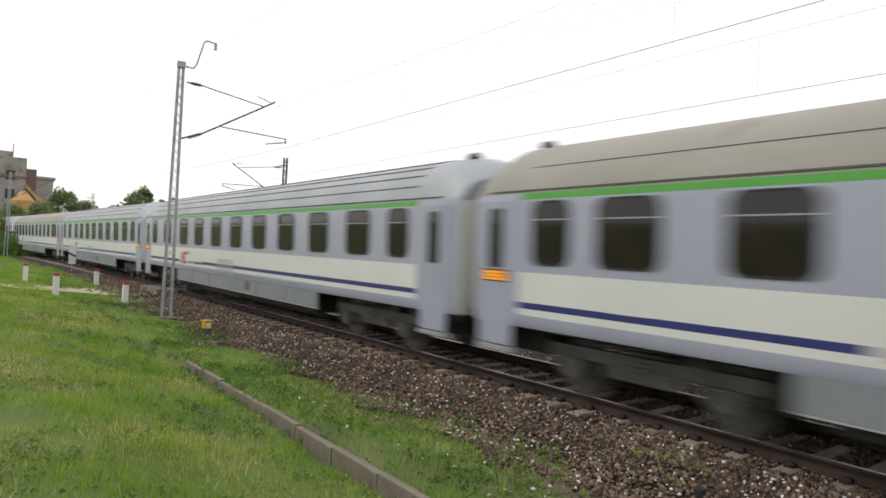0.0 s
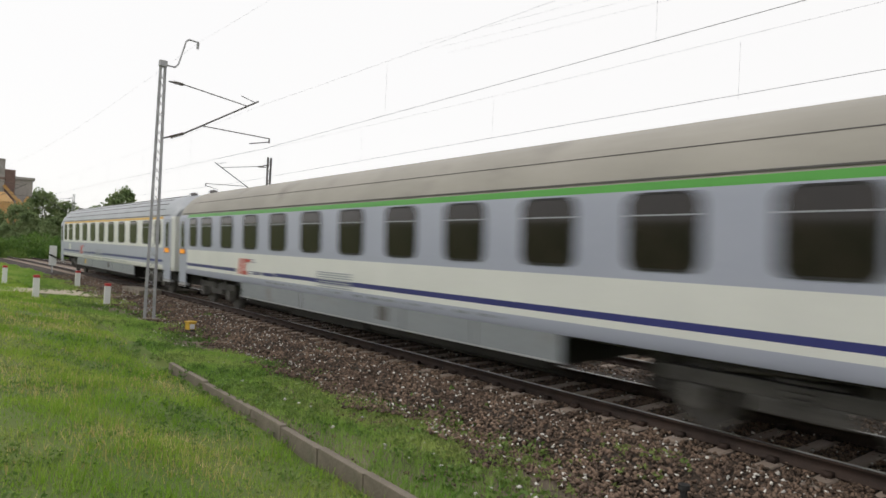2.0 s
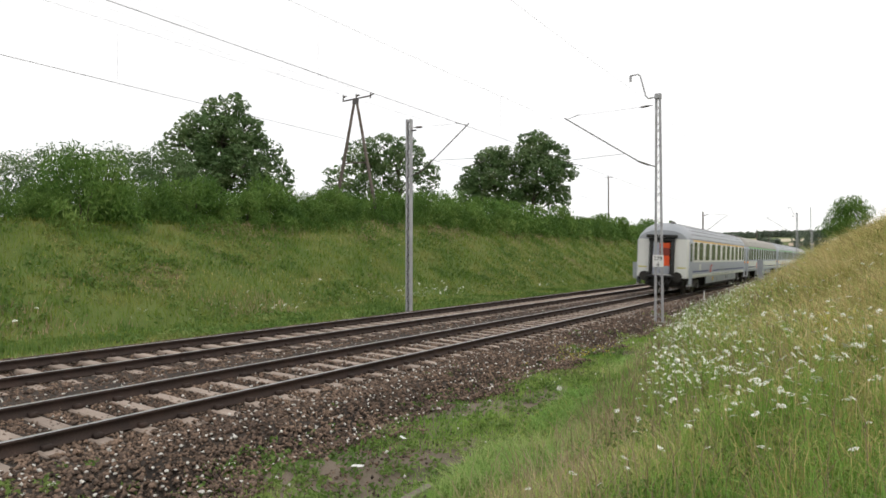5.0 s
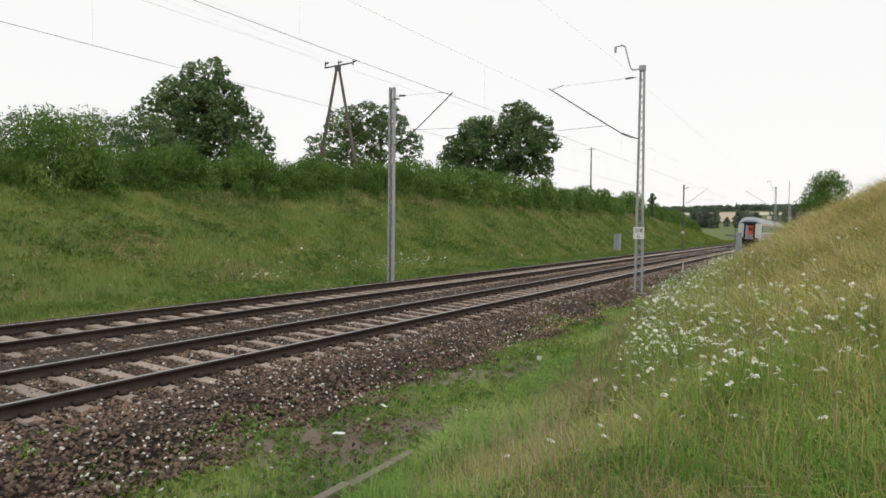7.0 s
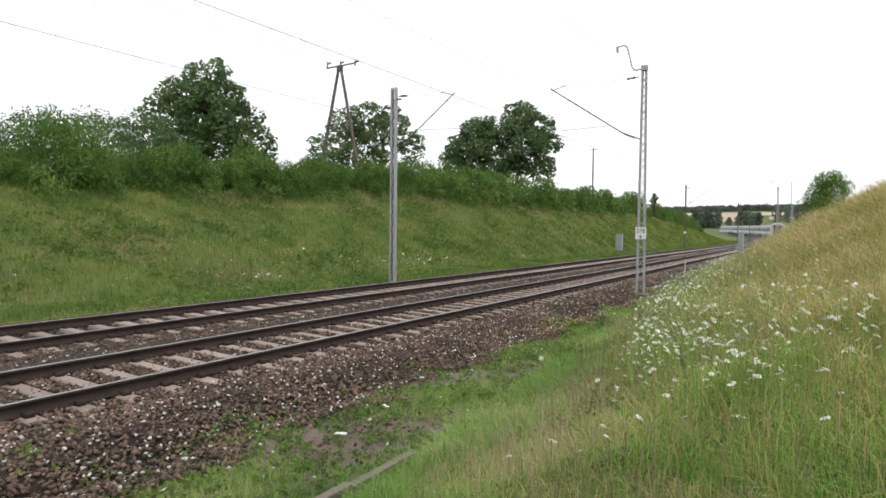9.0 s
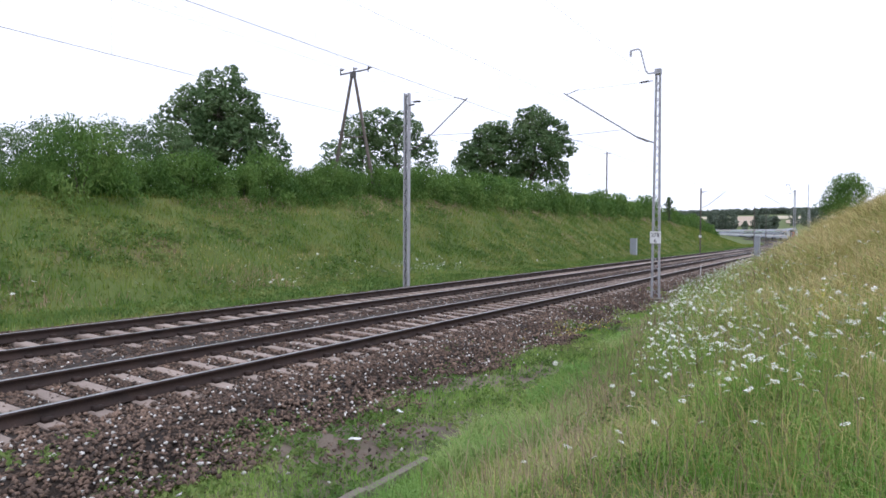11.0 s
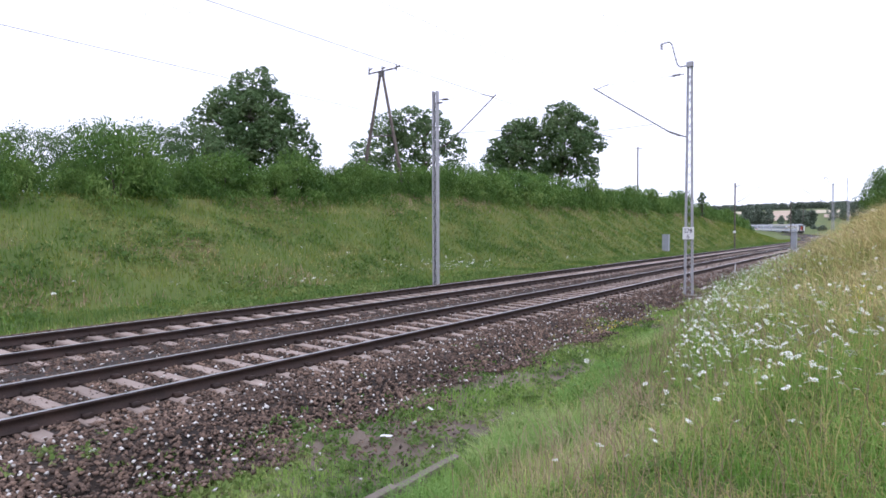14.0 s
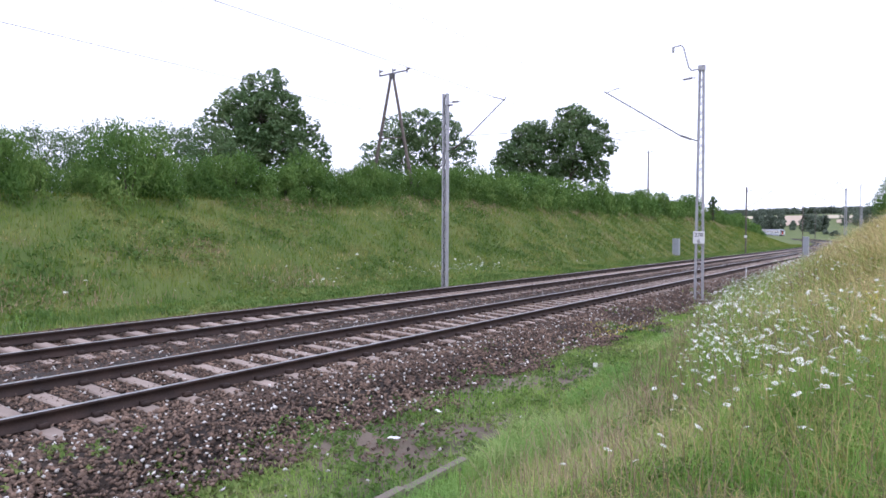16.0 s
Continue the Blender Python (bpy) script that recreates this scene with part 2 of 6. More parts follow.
def bars(bm, p, q, w, d):
    """A square bar from p to q."""
    p, q = Vector(p), Vector(q)
    v = q - p
    m = Matrix.Translation((p + q) / 2) @ v.to_track_quat("Z", "Y").to_matrix().to_4x4() @ Matrix.Diagonal((w, d, v.length, 1))
    bmesh.ops.create_cube(bm, size=1.0, matrix=m)
    return bm


B = bmesh.new


def sweep(points, ring, closed=True):
    """Sweeps a ring (list of (side, up)) along points with their side vectors. points: list of (xyz, side xy)."""
    P = np.array([p for p, _ in points])
    D = np.array([d for _, d in points])
    R = np.array(ring)
    n, m = len(P), len(R)
    V = np.empty((n, m, 3))
    V[:, :, :2] = P[:, None, :2] + R[None, :, :1] * D[:, None, :]
    V[:, :, 2] = P[:, None, 2] + R[None, :, 1]
    i, j = np.meshgrid(np.arange(n - 1), np.arange(m if closed else m - 1), indexing="ij")
    i, j = i.ravel(), j.ravel()
    j2 = (j + 1) % m
    F = np.stack([i * m + j, i * m + j2, (i + 1) * m + j2, (i + 1) * m + j], 1)
    return V.reshape(-1, 3), F


# ---- ground ----
CREST_Y = (-400, -45, -20, 0, 14, 24, 40, 60, 113, 150, 175, 215, 270)
CREST_Z = (0.0, 0.2, 2.2, 3.3, 3.5, 3.75, 4.7, 4.8, 4.9, 4.0, 2.8, 0.7, 0.2)
BANK_Y = (-30, 0, 5, 12, 25, 45, 80, 110, 150, 190)
BANK_M = (0.0, 0.02, 0.12, 0.34, 0.5, 0.57, 0.36, 0.2, 0.06, 0.0)


def ground_z(u, y):
    """Height of the ground at u to the side of the near track's axis."""
    u, y = np.broadcast_arrays(np.asarray(u, float), np.asarray(y, float))
    g = grade(y)
    crest = np.interp(y, CREST_Y, CREST_Z)
    far = np.interp(u, (-60, -20.5, -19.5), (0, 0, 0)) + np.interp(u, (-20, -12.5), (1, 0)) * (crest + 0.5) - 0.5
    far = np.where(u < -20, crest + 0.02 * (-20 - u).clip(0, 60), far)
    far = np.where(u > -7.6, np.interp(u, (-7.6, -6.4), (-0.5, -0.26)), far)
    lawn = np.interp(u, (2.0, 2.9, 4.0, 5.15, 5.25, 6.4, 8.6, 13, 30), (-0.26, -0.5, -0.36, -0.23, -0.38, -0.16, 0.33, 0.6, 0.9))
    even = np.interp(u, (2.0, 2.9, 4.0, 8.6, 13, 30), (-0.26, -0.5, -0.42, 0.33, 0.6, 0.9))
    e = np.interp(y, (-16, -12.4), (1, 0))
    lawn = lawn * (1 - e) + even * e
    cross = np.interp(u, (1.9, 3.0, 8.6, 30), (-0.2, -0.3, -0.12, 0.1))
    f = np.interp(y, (-34, -22), (1, 0))
    lawn = lawn * (1 - f) + cross * f
    m = np.interp(y, BANK_Y, BANK_M)
    foot = np.interp(y, (0, 5, 15, 25, 60), (8.5, 6.0, 4.3, 3.6, 3.8))
    bank = (u - foot).clip(0, None)
    rise = m * np.minimum(bank, 9.0)
    flat = np.interp(u, (2.0, 2.9, 4.0, 5.1, 5.3, 8.6, 30), (-0.26, -0.5, -0.38, -0.28, -0.26, 0.33, 0.6))
    low = np.minimum(flat, np.interp(u, (1.9, 2.7), (-0.26, -0.42)))
    flat = flat + (low - flat) * np.clip((y - 4) / 8, 0, 1)
    near = np.where(y > 0, np.where(y < 4, lawn, flat) + rise, lawn)
    z = np.where(u < -5.5, far, np.where(u > 1.9, near, -0.26))
    return z + g * np.interp(abs(u), (40, 120), (1, 0.6))


def rough(u, y):
    return 0.04 * np.sin(u * 1.7 + 0.6 * y) * np.sin(y * 1.13 + 0.4 * u) + 0.03 * np.sin(3.1 * u - 1.1 * y) * np.sin(2.3 * y + u)


def build_ground():
    us = np.sort(np.concatenate([-np.geomspace(900, 33, 26), np.arange(-32, 18, 0.4), [2.9, 5.14, 5.17, 5.23, 5.26], np.geomspace(18.5, 900, 26)]))
    ys = np.concatenate([-np.geomspace(1200, 62, 30), np.arange(-60, 120, 0.45), np.geomspace(121, 2600, 60)])
    Y, U = np.meshgrid(ys, us, indexing="ij")
    Z = ground_z(U, Y) + np.where((U > -6.5) & (U < 2.6), -0.06, rough(U, Y) * np.interp(abs(Y), (100, 300), (1, 0)))
    hill = np.interp(Y, (300, 520, 1100, 2000), (0, 5, 26, 62)) * np.interp(U, (-600, 0, 500), (0.8, 1, 1.1))
    Z = Z + hill + np.interp(Y, (-1200, -500, -200), (12, 3, 0))
    X = xc(np.clip(Y, -310, 400)) + U
    V = np.stack([X, Y, Z], -1).reshape(-1, 3)
    n, m = len(ys), len(us)
    i, j = np.meshgrid(np.arange(n - 1), np.arange(m - 1), indexing="ij")
    a = (i * m + j).ravel()
    put("ground", flat_mesh("ground", V, np.stack([a, a + 1, a + m + 1, a + m], 1), M_GROUND, smooth=True), None,
        "uneven grassy railway cutting and meadow with bare soil", "ground", "structure")


build_ground()


def lean_of(u):
    """Tilt of the bed under each track, fading out towards the shoulders."""
    return CANT * np.where(u > -2, u * np.interp(u, (1.3, 2.6), (1, 0)), (u - FAR) * np.interp(u, (-7.0, -5.3), (0, 1)))


def build_ballast():
    ys = np.concatenate([np.arange(-250, -40, 3.0), np.arange(-40, 60, 0.4), np.arange(60, 400, 3.0)])
    us = np.array([-7.4, -6.9, -6.3, -5.5, -5.05, -4.8, -4.0, -3.2, -3.08, -2.4, -2.0, -1.7, -1.2, -0.6, 0, 0.6, 1.2, 1.7, 2.0, 2.3, 2.6, 2.9, 3.15])
    Y, U = np.meshgrid(ys, us, indexing="ij")
    jag = 0.22 * np.sin(Y * 1.9) + 0.16 * np.sin(Y * 4.3 + 1)
    U = U + np.where(U > 2.7, jag, 0) + np.where(U < -6.7, jag, 0)
    Z = ground_z(U, Y) + 0.07 + 0.02 * np.sin(7 * U + 3 * Y) * np.sin(9 * Y)
    Z = Z + lean_of(U)
    Z = Z + np.interp(U, (-3.2, -3.08, -2.2, -1.7, -1.2), (0, 0.055, 0.055, 0.03, 0)) + np.interp(U, (-6.9, -5.5, -5.05, -4.8), (0, 0.05, 0.05, 0))
    Z[:, 0] -= 0.12
    Z[:, -3:] -= np.array([0.05, 0.09, 0.2])
    V = np.stack([xc(Y) + U, Y, Z], -1).reshape(-1, 3)
    n, m = len(ys), len(us)
    i, j = np.meshgrid(np.arange(n - 1), np.arange(m - 1), indexing="ij")
    a = (i * m + j).ravel()
    put("shade_dark_ballast_bed", flat_mesh("shade_dark_ballast_bed", V, np.stack([a, a + 1, a + m + 1, a + m], 1), M_BALLAST, smooth=True), None,
        "dirty brown ballast bed under two tracks, darkened with painted shade", "ballast", "structure")


build_ballast()

RAIL_RING = [(-0.036, 0), (0.036, 0), (0.036, -0.035), (0.012, -0.05), (0.012, -0.14), (0.07, -0.155), (0.07, -0.172), (-0.07, -0.172), (-0.07, -0.155), (-0.012, -0.14), (-0.012, -0.05), (-0.036, -0.035)]


def build_rails():
    tracks = []
    for u0, label in ((0.0, "near ballasted track with rusty rails on concrete sleepers"), (FAR, "second ballasted track with rusty rails on concrete sleepers")):
        track = empty("railway_track", 0, 0, 0, label, "railway track", "structure")
        tracks.append(track)
        for side in (0.7525, -0.7525):
            pts = []
            for s in np.arange(-300, 440, 2.0):
                th = np.interp(s, S, TH)
                pts.append((line_at(s, u0 + side), (math.cos(th), math.sin(th))))
            V, F = sweep(pts, RAIL_RING)
            idx = np.where(np.arange(len(F)) % len(RAIL_RING) == 0, 1, 0)
            put("rail", flat_mesh("rail", V, F, [M_RAIL, M_RAILTOP], idx), track)
    return tracks


TRACKS = build_rails()
# ---- the train: coaches, each its own thing ----
HALF = 11.95
LONG = 12.9


def rounded(w, h, r, n=5):
    pts = []
    for cx, cy, a0 in ((w / 2 - r, h / 2 - r, 0), (-w / 2 + r, h / 2 - r, 90), (-w / 2 + r, -h / 2 + r, 180), (w / 2 - r, -h / 2 + r, 270)):
        for i in range(n + 1):
            a = radians(a0 + 90 * i / n)
            pts.append((cx + r * math.cos(a), cy + r * math.sin(a)))
    return pts


def pane_mesh(name, w, h, r, mat, depth=0.012):
    """A rounded pane in the plane x = 0, facing +x, with a thickness."""
    bm = B()
    ring = rounded(w, h, r)
    f = [bm.verts.new((depth, y, z)) for y, z in ring]
    b = [bm.verts.new((-0.01, y, z)) for y, z in ring]
    bm.faces.new(f)
    n = len(ring)
    for i in range(n):
        bm.faces.new((b[i], b[(i + 1) % n], f[(i + 1) % n], f[i]))
    me = bpy.data.meshes.new(name)
    bm.normal_update()
    bm.to_mesh(me)
    bm.free()
    me.materials.append(mat)
    return me


def ring_mesh(name, w, h, r, t, mat, depth=0.016):
    bm = B()
    o, i_ = rounded(w + 2 * t, h + 2 * t, r + t), rounded(w, h, r)
    fo = [bm.verts.new((depth, y, z)) for y, z in o]
    fi = [bm.verts.new((depth, y, z)) for y, z in i_]
    bo = [bm.verts.new((-0.01, y, z)) for y, z in o]
    bi = [bm.verts.new((-0.005, y, z)) for y, z in i_]
    n = len(o)
    for k in range(n):
        l = (k + 1) % n
        bm.faces.new((fi[k], fo[k], fo[l], fi[l]))
        bm.faces.new((fo[k], bo[k], bo[l], fo[l]))
        bm.faces.new((bi[k], fi[k], fi[l], bi[l]))
    me = bpy.data.meshes.new(name)
    bm.normal_update()
    bm.to_mesh(me)
    bm.free()
    me.materials.append(mat)
    return me


PROFILE = [(1.385, 1.0), (1.41, 1.06), (1.412, 1.2), (1.412, 1.305), (1.412, 1.405), (1.412, 1.88), (1.41, 2.04), (1.405, 2.96), (1.398, 3.03),
           (1.385, 3.135), (1.345, 3.25), (1.27, 3.45), (1.13, 3.66), (0.93, 3.83), (0.66, 3.96), (0.34, 4.03), (0.0, 4.05)]
# paint of the strips between the points of the profile, from the sill up
PAINT_FIRST = ["cream", "cream", "lilac", "blue", "lilac", "cream", "cream", "cream", "stripe", "roof", "roof", "roof", "roof", "roof", "roof", "roof"]
PAINT_SECOND = ["lilac", "lilac", "cream", "blue", "cream", "lilac", "lilac", "lilac", "stripe", "roof", "roof", "roof", "roof", "roof", "roof", "roof"]


def shell(first, ridged, HALF, eo):
    """Body shell of a coach: painted sides, roof and rounded ends."""
    mats = [M_CREAM, M_LILAC, M_BLUE, M_YELLOWSTRIPE if first else M_GREENSTRIPE, M_ROOFSILVER if ridged else M_ROOFBEIGE]
    key = {"cream": 0, "lilac": 1, "blue": 2, "stripe": 3, "roof": 4}
    strips = PAINT_FIRST if first else PAINT_SECOND
    half = PROFILE
    full = half + [(-x, z) for x, z in half[-2::-1]]
    paint = strips + strips[::-1]
    ys = [-HALF - 0.02, -HALF + 0.05, -HALF + 0.25, -HALF + 0.6, -(HALF - 1.2), -5.65 + eo, -4.2, -2.7 + eo, 0.0, 4.0, 8.0, HALF - 1.2, HALF - 0.6, HALF - 0.25, HALF - 0.05, HALF + 0.02]
    V, F, I = [], [], []
    for y in ys:
        e = HALF - abs(y)
        fall = 0.42 * max(0.0, 1 - e / 0.75) ** 2
        inset = 0.06 * max(0.0, 1 - e / 0.35) ** 2
        for x, z in full:
            zz = z - fall * max(0.0, (z - 3.1) / 0.95) if z > 3.1 else z
            V.append((x * (1 - inset), y, zz))
    m = len(full)
    for a in range(len(ys) - 1):
        mid = (ys[a] + ys[a + 1]) / 2
        for j in range(m - 1):
            F.append((a * m + j, (a + 1) * m + j, (a + 1) * m + j + 1, a * m + j + 1))
            p = paint[j]
            if abs(mid) > HALF - 1.2 and p != "roof":
                p = "cream" if (first and abs(mid) > HALF - 0.25) else "lilac"
            if p == "blue" and -5.65 + eo < mid < -2.7 + eo:
                p = "lilac" if first else "cream"
            I.append(key[p])
    me = bpy.data.meshes.new("body")
    n0 = len(V)
    V += [(0, -HALF - 0.02, 3.12), (0, HALF + 0.02, 3.12)]
    last = (len(ys) - 1) * m
    for j in range(m - 1):
        k = 4 if min(full[j][1], full[j + 1][1]) > 3.1 else 0
        F.append((n0, j, j + 1))
        I.append(k)
        F.append((n0 + 1, last + j + 1, last + j))
        I.append(k)
    F.append((n0, m - 1, 0))
    I.append(0)
    F.append((n0 + 1, last, last + m - 1))
    I.append(0)
    F.append([last + 0] + [0] + [m - 1] + [last + m - 1])
    I.append(4)
    me.from_pydata(V, [], F)
    for mm in mats:
        me.materials.append(mm)
    me.polygons.foreach_set("material_index", I)
    me.polygons.foreach_set("use_smooth", [True] * len(F))
    me.update()
    me.set_sharp_from_angle(angle=radians(35))
    return me


MESH = {}


def shared(key, make):
    if key not in MESH:
        MESH[key] = make()
    return MESH[key]


def bm_mesh(name, bm, mats, smooth=False):
    me = bpy.data.meshes.new(name)
    bm.to_mesh(me)
    bm.free()
    for m in mats if isinstance(mats, (list, tuple)) else [mats]:
        me.materials.append(m)
    if smooth:
        me.polygons.foreach_set("use_smooth", np.ones(len(me.polygons), bool))
    return me


def wheel_mesh():
    bm = B()
    for x in (0.72, -0.72):
        bmesh.ops.create_cone(bm, cap_ends=True, segments=28, radius1=0.46, radius2=0.46, depth=0.13, matrix=Matrix.Translation((x, 0, 0.46)) @ pose(0, 0, 0, 0, 90, 0))
        bmesh.ops.create_cone(bm, cap_ends=True, segments=28, radius1=0.34, radius2=0.3, depth=0.17, matrix=Matrix.Translation((x * 1.02, 0, 0.46)) @ pose(0, 0, 0, 0, 90, 0))
    rod(bm, (-0.95, 0, 0.46), (0.95, 0, 0.46), 0.08, 12)
    return bm_mesh("wheelset", bm, M_BOGIE)


def bogie_frame_mesh():
    bm = B()
    for x in (0.98, -0.98):
        box(bm, x - 0.07, x + 0.07, -1.75, 1.75, 0.60, 0.80, 0.03)
        box(bm, x - 0.08, x + 0.08, -0.6, 0.6, 0.42, 0.62, 0.03)
        for y in (-1.25, 1.25):
            box(bm, x - 0.11, x + 0.13 * (1 if x > 0 else 0.8), y - 0.17, y + 0.17, 0.30, 0.62, 0.04)
            for k in (-0.32, 0.32):
                for q in range(4):
                    rod(bm, (x, y + k, 0.40 + q * 0.07), (x, y + k, 0.43 + q * 0.07), 0.085, 10)
                rod(bm, (x, y + k, 0.36), (x, y + k, 0.66), 0.055, 8)
        for q in range(5):
            rod(bm, (x, 0, 0.62 + q * 0.07), (x, 0, 0.66 + q * 0.07), 0.16, 12)
        rod(bm, (x + 0.05, -0.9, 0.86), (x + 0.05, 0.5, 0.95), 0.035, 8)
        box(bm, x - 0.05, x + 0.09, 0.75, 0.98, 0.60, 0.95, 0.02)
    box(bm, -0.95, 0.95, -0.35, 0.35, 0.55, 0.85, 0.04)
    return bm_mesh("bogie_frame", bm, M_BOGIE)


def gangway(car, m_):
    """Gangway on an end wall: rubber tubes, hood and footplate."""
    for name, dims, lab in (("side_tube", (-0.68, -0.48, 0.0, 0.2, 1.15, 3.05, 0.06), "black rubber gangway tube"), ("side_tube", (0.48, 0.68, 0.0, 0.2, 1.15, 3.05, 0.06), "black rubber gangway tube"),
                            ("top_tube", (-0.7, 0.7, 0.0, 0.2, 2.98, 3.18, 0.06), "black rubber gangway tube"), ("hood", (-0.82, 0.82, 0.0, 0.34, 3.2, 3.36, 0.05), ""),
                            ("footplate", (-0.75, 0.75, 0.0, 0.35, 1.0, 1.12, 0.02), "")):
        ob = put(name, shared((name, dims), lambda: bm_mesh(name, box(B(), *dims), M_BLACK, True)), car, lab)
        ob.matrix_basis = m_


def buffer_mesh():
    bm = B()
    for x in (-0.875, 0.875):
        rod(bm, (x, -0.1, 1.06), (x, 0.25, 1.06), 0.11, 14)
        rod(bm, (x, 0.25, 1.06), (x, 0.30, 1.06), 0.27, 18)
        box(bm, x - 0.2, x + 0.2, -0.12, 0.0, 0.88, 1.24, 0.02)
    box(bm, -1.25, 1.25, -0.3, -0.02, 0.85, 1.2, 0.02)
    rod(bm, (0, 0, 1.02), (0, 0.28, 0.92), 0.06, 8)
    rod(bm, (0, 0.28, 0.95), (0, 0.22, 0.5), 0.045, 8)
    for x in (-0.45, 0.45):
        rod(bm, (x, 0, 0.9), (x * 0.9, 0.2, 0.5), 0.03, 8)
    return bm_mesh("buffer_beam", bm, M_UNDER)


HOSES = ((-0.3, 0.42, 0.04), (-0.15, 0.3, 0.03), (0.2, 0.45, 0.04), (0.38, 0.25, 0.03), (-0.55, 0.3, 0.035), (0.6, 0.35, 0.035))


def hose(x, drop, r):
    """An air hose hanging in a loop under the gangway."""
    bm = B()
    ring = [[bm.verts.new((x + 0.22 * f + r * math.cos(a), 0.08 + 0.18 * math.sin(math.pi * f) + r * math.sin(a), 0.98 - drop * math.sin(math.pi * f)))
             for a in (i * math.pi / 4 for i in range(8))] for f in (k / 8 for k in range(9))]
    for p, q in zip(ring, ring[1:]):
        for i in range(8):
            bm.faces.new((p[i], p[(i + 1) % 8], q[(i + 1) % 8], q[i]))
    return bm


def coach(first, ridged, label, tail=False, HALF=HALF, unlit=False):
    car = empty("passenger_coach", 0, 0, 0, label, "railway coach", group="coaches of the train")
    eo = 0.0 if first else -1.15 if HALF > 12 else -0.4 if ridged else 0.0
    put("body", shared(("body", first, ridged, HALF), lambda: shell(first, ridged, HALF, eo)), car)
    n, pitch, mid = (9, 2.102, 0.0) if first else (11, 1.955, 0.2) if HALF > 12 else (9, 1.98, 0.48) if ridged else (10, 1.96, 0.2)
    wide = 1.09 if first else 1.0
    wins = [(mid + pitch * (i - (n - 1) / 2), wide) for i in range(n)]
    if ridged and not first:
        wins = [(-7.95, wide), (-5.5, wide)] + [(-3.52 + 1.985 * i, wide) for i in range(7)]
    e = HALF - 1.89
    wins += [(-e, 0.72), (e, 0.72)]
    shift = HALF - 11.95
    for sgn in (1, -1):
        for y, w in wins:
            wide_ = round(w, 2)
            g = put("window", shared(("pane", wide_), lambda: pane_mesh("window", w, 0.93, 0.13, M_GLASS)), car)
            g.matrix_basis = pose(sgn * 1.408, y, 2.5, 0, 0, 0 if sgn > 0 else 180)
            fr = put("window_frame", shared(("frame", wide_), lambda: ring_mesh("window_frame", w, 0.93, 0.13, 0.035, M_BLACK)), g)
            if w < 0.8 or abs(y) > 7.9 or not first:
                put("vent_bar", shared(("bar", wide_), lambda: bm_mesh("vent_bar", box(B(), 0.012, 0.022, -w / 2, w / 2, 0.2, 0.218), M_GREYBOX)), g)
        for end in (1, -1):
            d = put("door", shared("door", lambda: bm_mesh("door", box(B(), -0.02, 0.016, -0.42, 0.42, 0.66, 3.04, 0.012), M_LILAC)), car, "grey folding entrance door")
            d.matrix_basis = pose(sgn * 1.398, end * (HALF - 0.63), 0, 0, 0, 0 if sgn > 0 else 180)
            dw = put("door_window", shared("doorpane", lambda: pane_mesh("door_window", 0.34, 0.98, 0.06, M_GLASS, 0.024)), d)
            dw.matrix_basis = pose(0, 0, 2.42)
            put("step", shared("step", lambda: bm_mesh("step", box(B(), -0.12, 0.03, -0.44, 0.44, 0.56, 0.64, 0.01), M_STEEL)), d)
            if (tail and end < 0) or (unlit and end > 0):
                continue
            sg = put("display_panel", shared("ledbox", lambda: bm_mesh("display_panel", box(B(), 0.014, 0.026, -0.33, 0.33, 1.70, 1.90, 0.004), M_BLACK)), d, "black panel with amber lettering")
            def leds():
                bm = B()
                r = random.Random(4)
                for row in range(3):
                    y = -0.29
                    while y < 0.27:
                        w_ = r.uniform(0.03, 0.09)
                        box(bm, 0.024, 0.03, y, min(y + w_, 0.29), 1.72 + row * 0.055, 1.765 + row * 0.055)
                        y += w_ + r.uniform(0.008, 0.02)
                return bm_mesh("lettering", bm, M_LED)
            tagged(put("lettering", shared("leds", leds), sg), kind="stuff")
        # skirt, grille, emblem
        def skirt():
            bm = B()
            box(bm, 1.33, 1.385, -6.4, 6.35, 0.60, 1.02, 0.012)
            return bm_mesh("skirt", bm, M_SKIRT)
        sk = put("skirt", shared("skirt", skirt), car, "grey underframe skirt")
        def rim():
            bm = B()
            box(bm, 1.32, 1.39, -6.4, 6.35, 0.575, 0.60)
            return bm_mesh("skirt_rim", bm, M_STEEL)
        put("skirt_rim", shared("rim", rim), sk)
        for y in (-2.3, 2.25, 4.4):
            sj = put("skirt_joint", shared("joint", lambda: bm_mesh("skirt_joint", box(B(), 1.38, 1.388, -0.015, 0.015, 0.61, 1.01), M_UNDER)), sk)
            sj.matrix_basis = pose(0, y, 0)
        def battery():
            return bm_mesh("filler_cover", box(B(), 1.36, 1.40, -4.15, -3.85, 0.70, 0.95, 0.01), M_YELLOW)
        if first:
            put("filler_cover", shared("batt", battery), sk, "yellow filler cover")
        def hatch():
            bm = B()
            box(bm, 1.36, 1.392, 1.3, 1.7, 0.7, 0.98, 0.01)
            return bm_mesh("hatch", bm, M_DARKSTEEL)
        put("hatch", shared("hatch", hatch), sk)
        sk.matrix_basis = pose(0, 0, 0, 0, 0, 0 if sgn > 0 else 180)
        def grille():
            bm = B()
            for i in range(7):
                box(bm, 1.412, 1.425, -1.35, 0.25, 1.22 + i * 0.055, 1.245 + i * 0.055)
            return bm_mesh("grille", bm, M_GREYBOX)
        gr = put("grille", shared("grille", grille), car, "louvred ventilation grille")
        gr.matrix_basis = pose(0, 0, 0, 0, 0, 0 if sgn > 0 else 180)
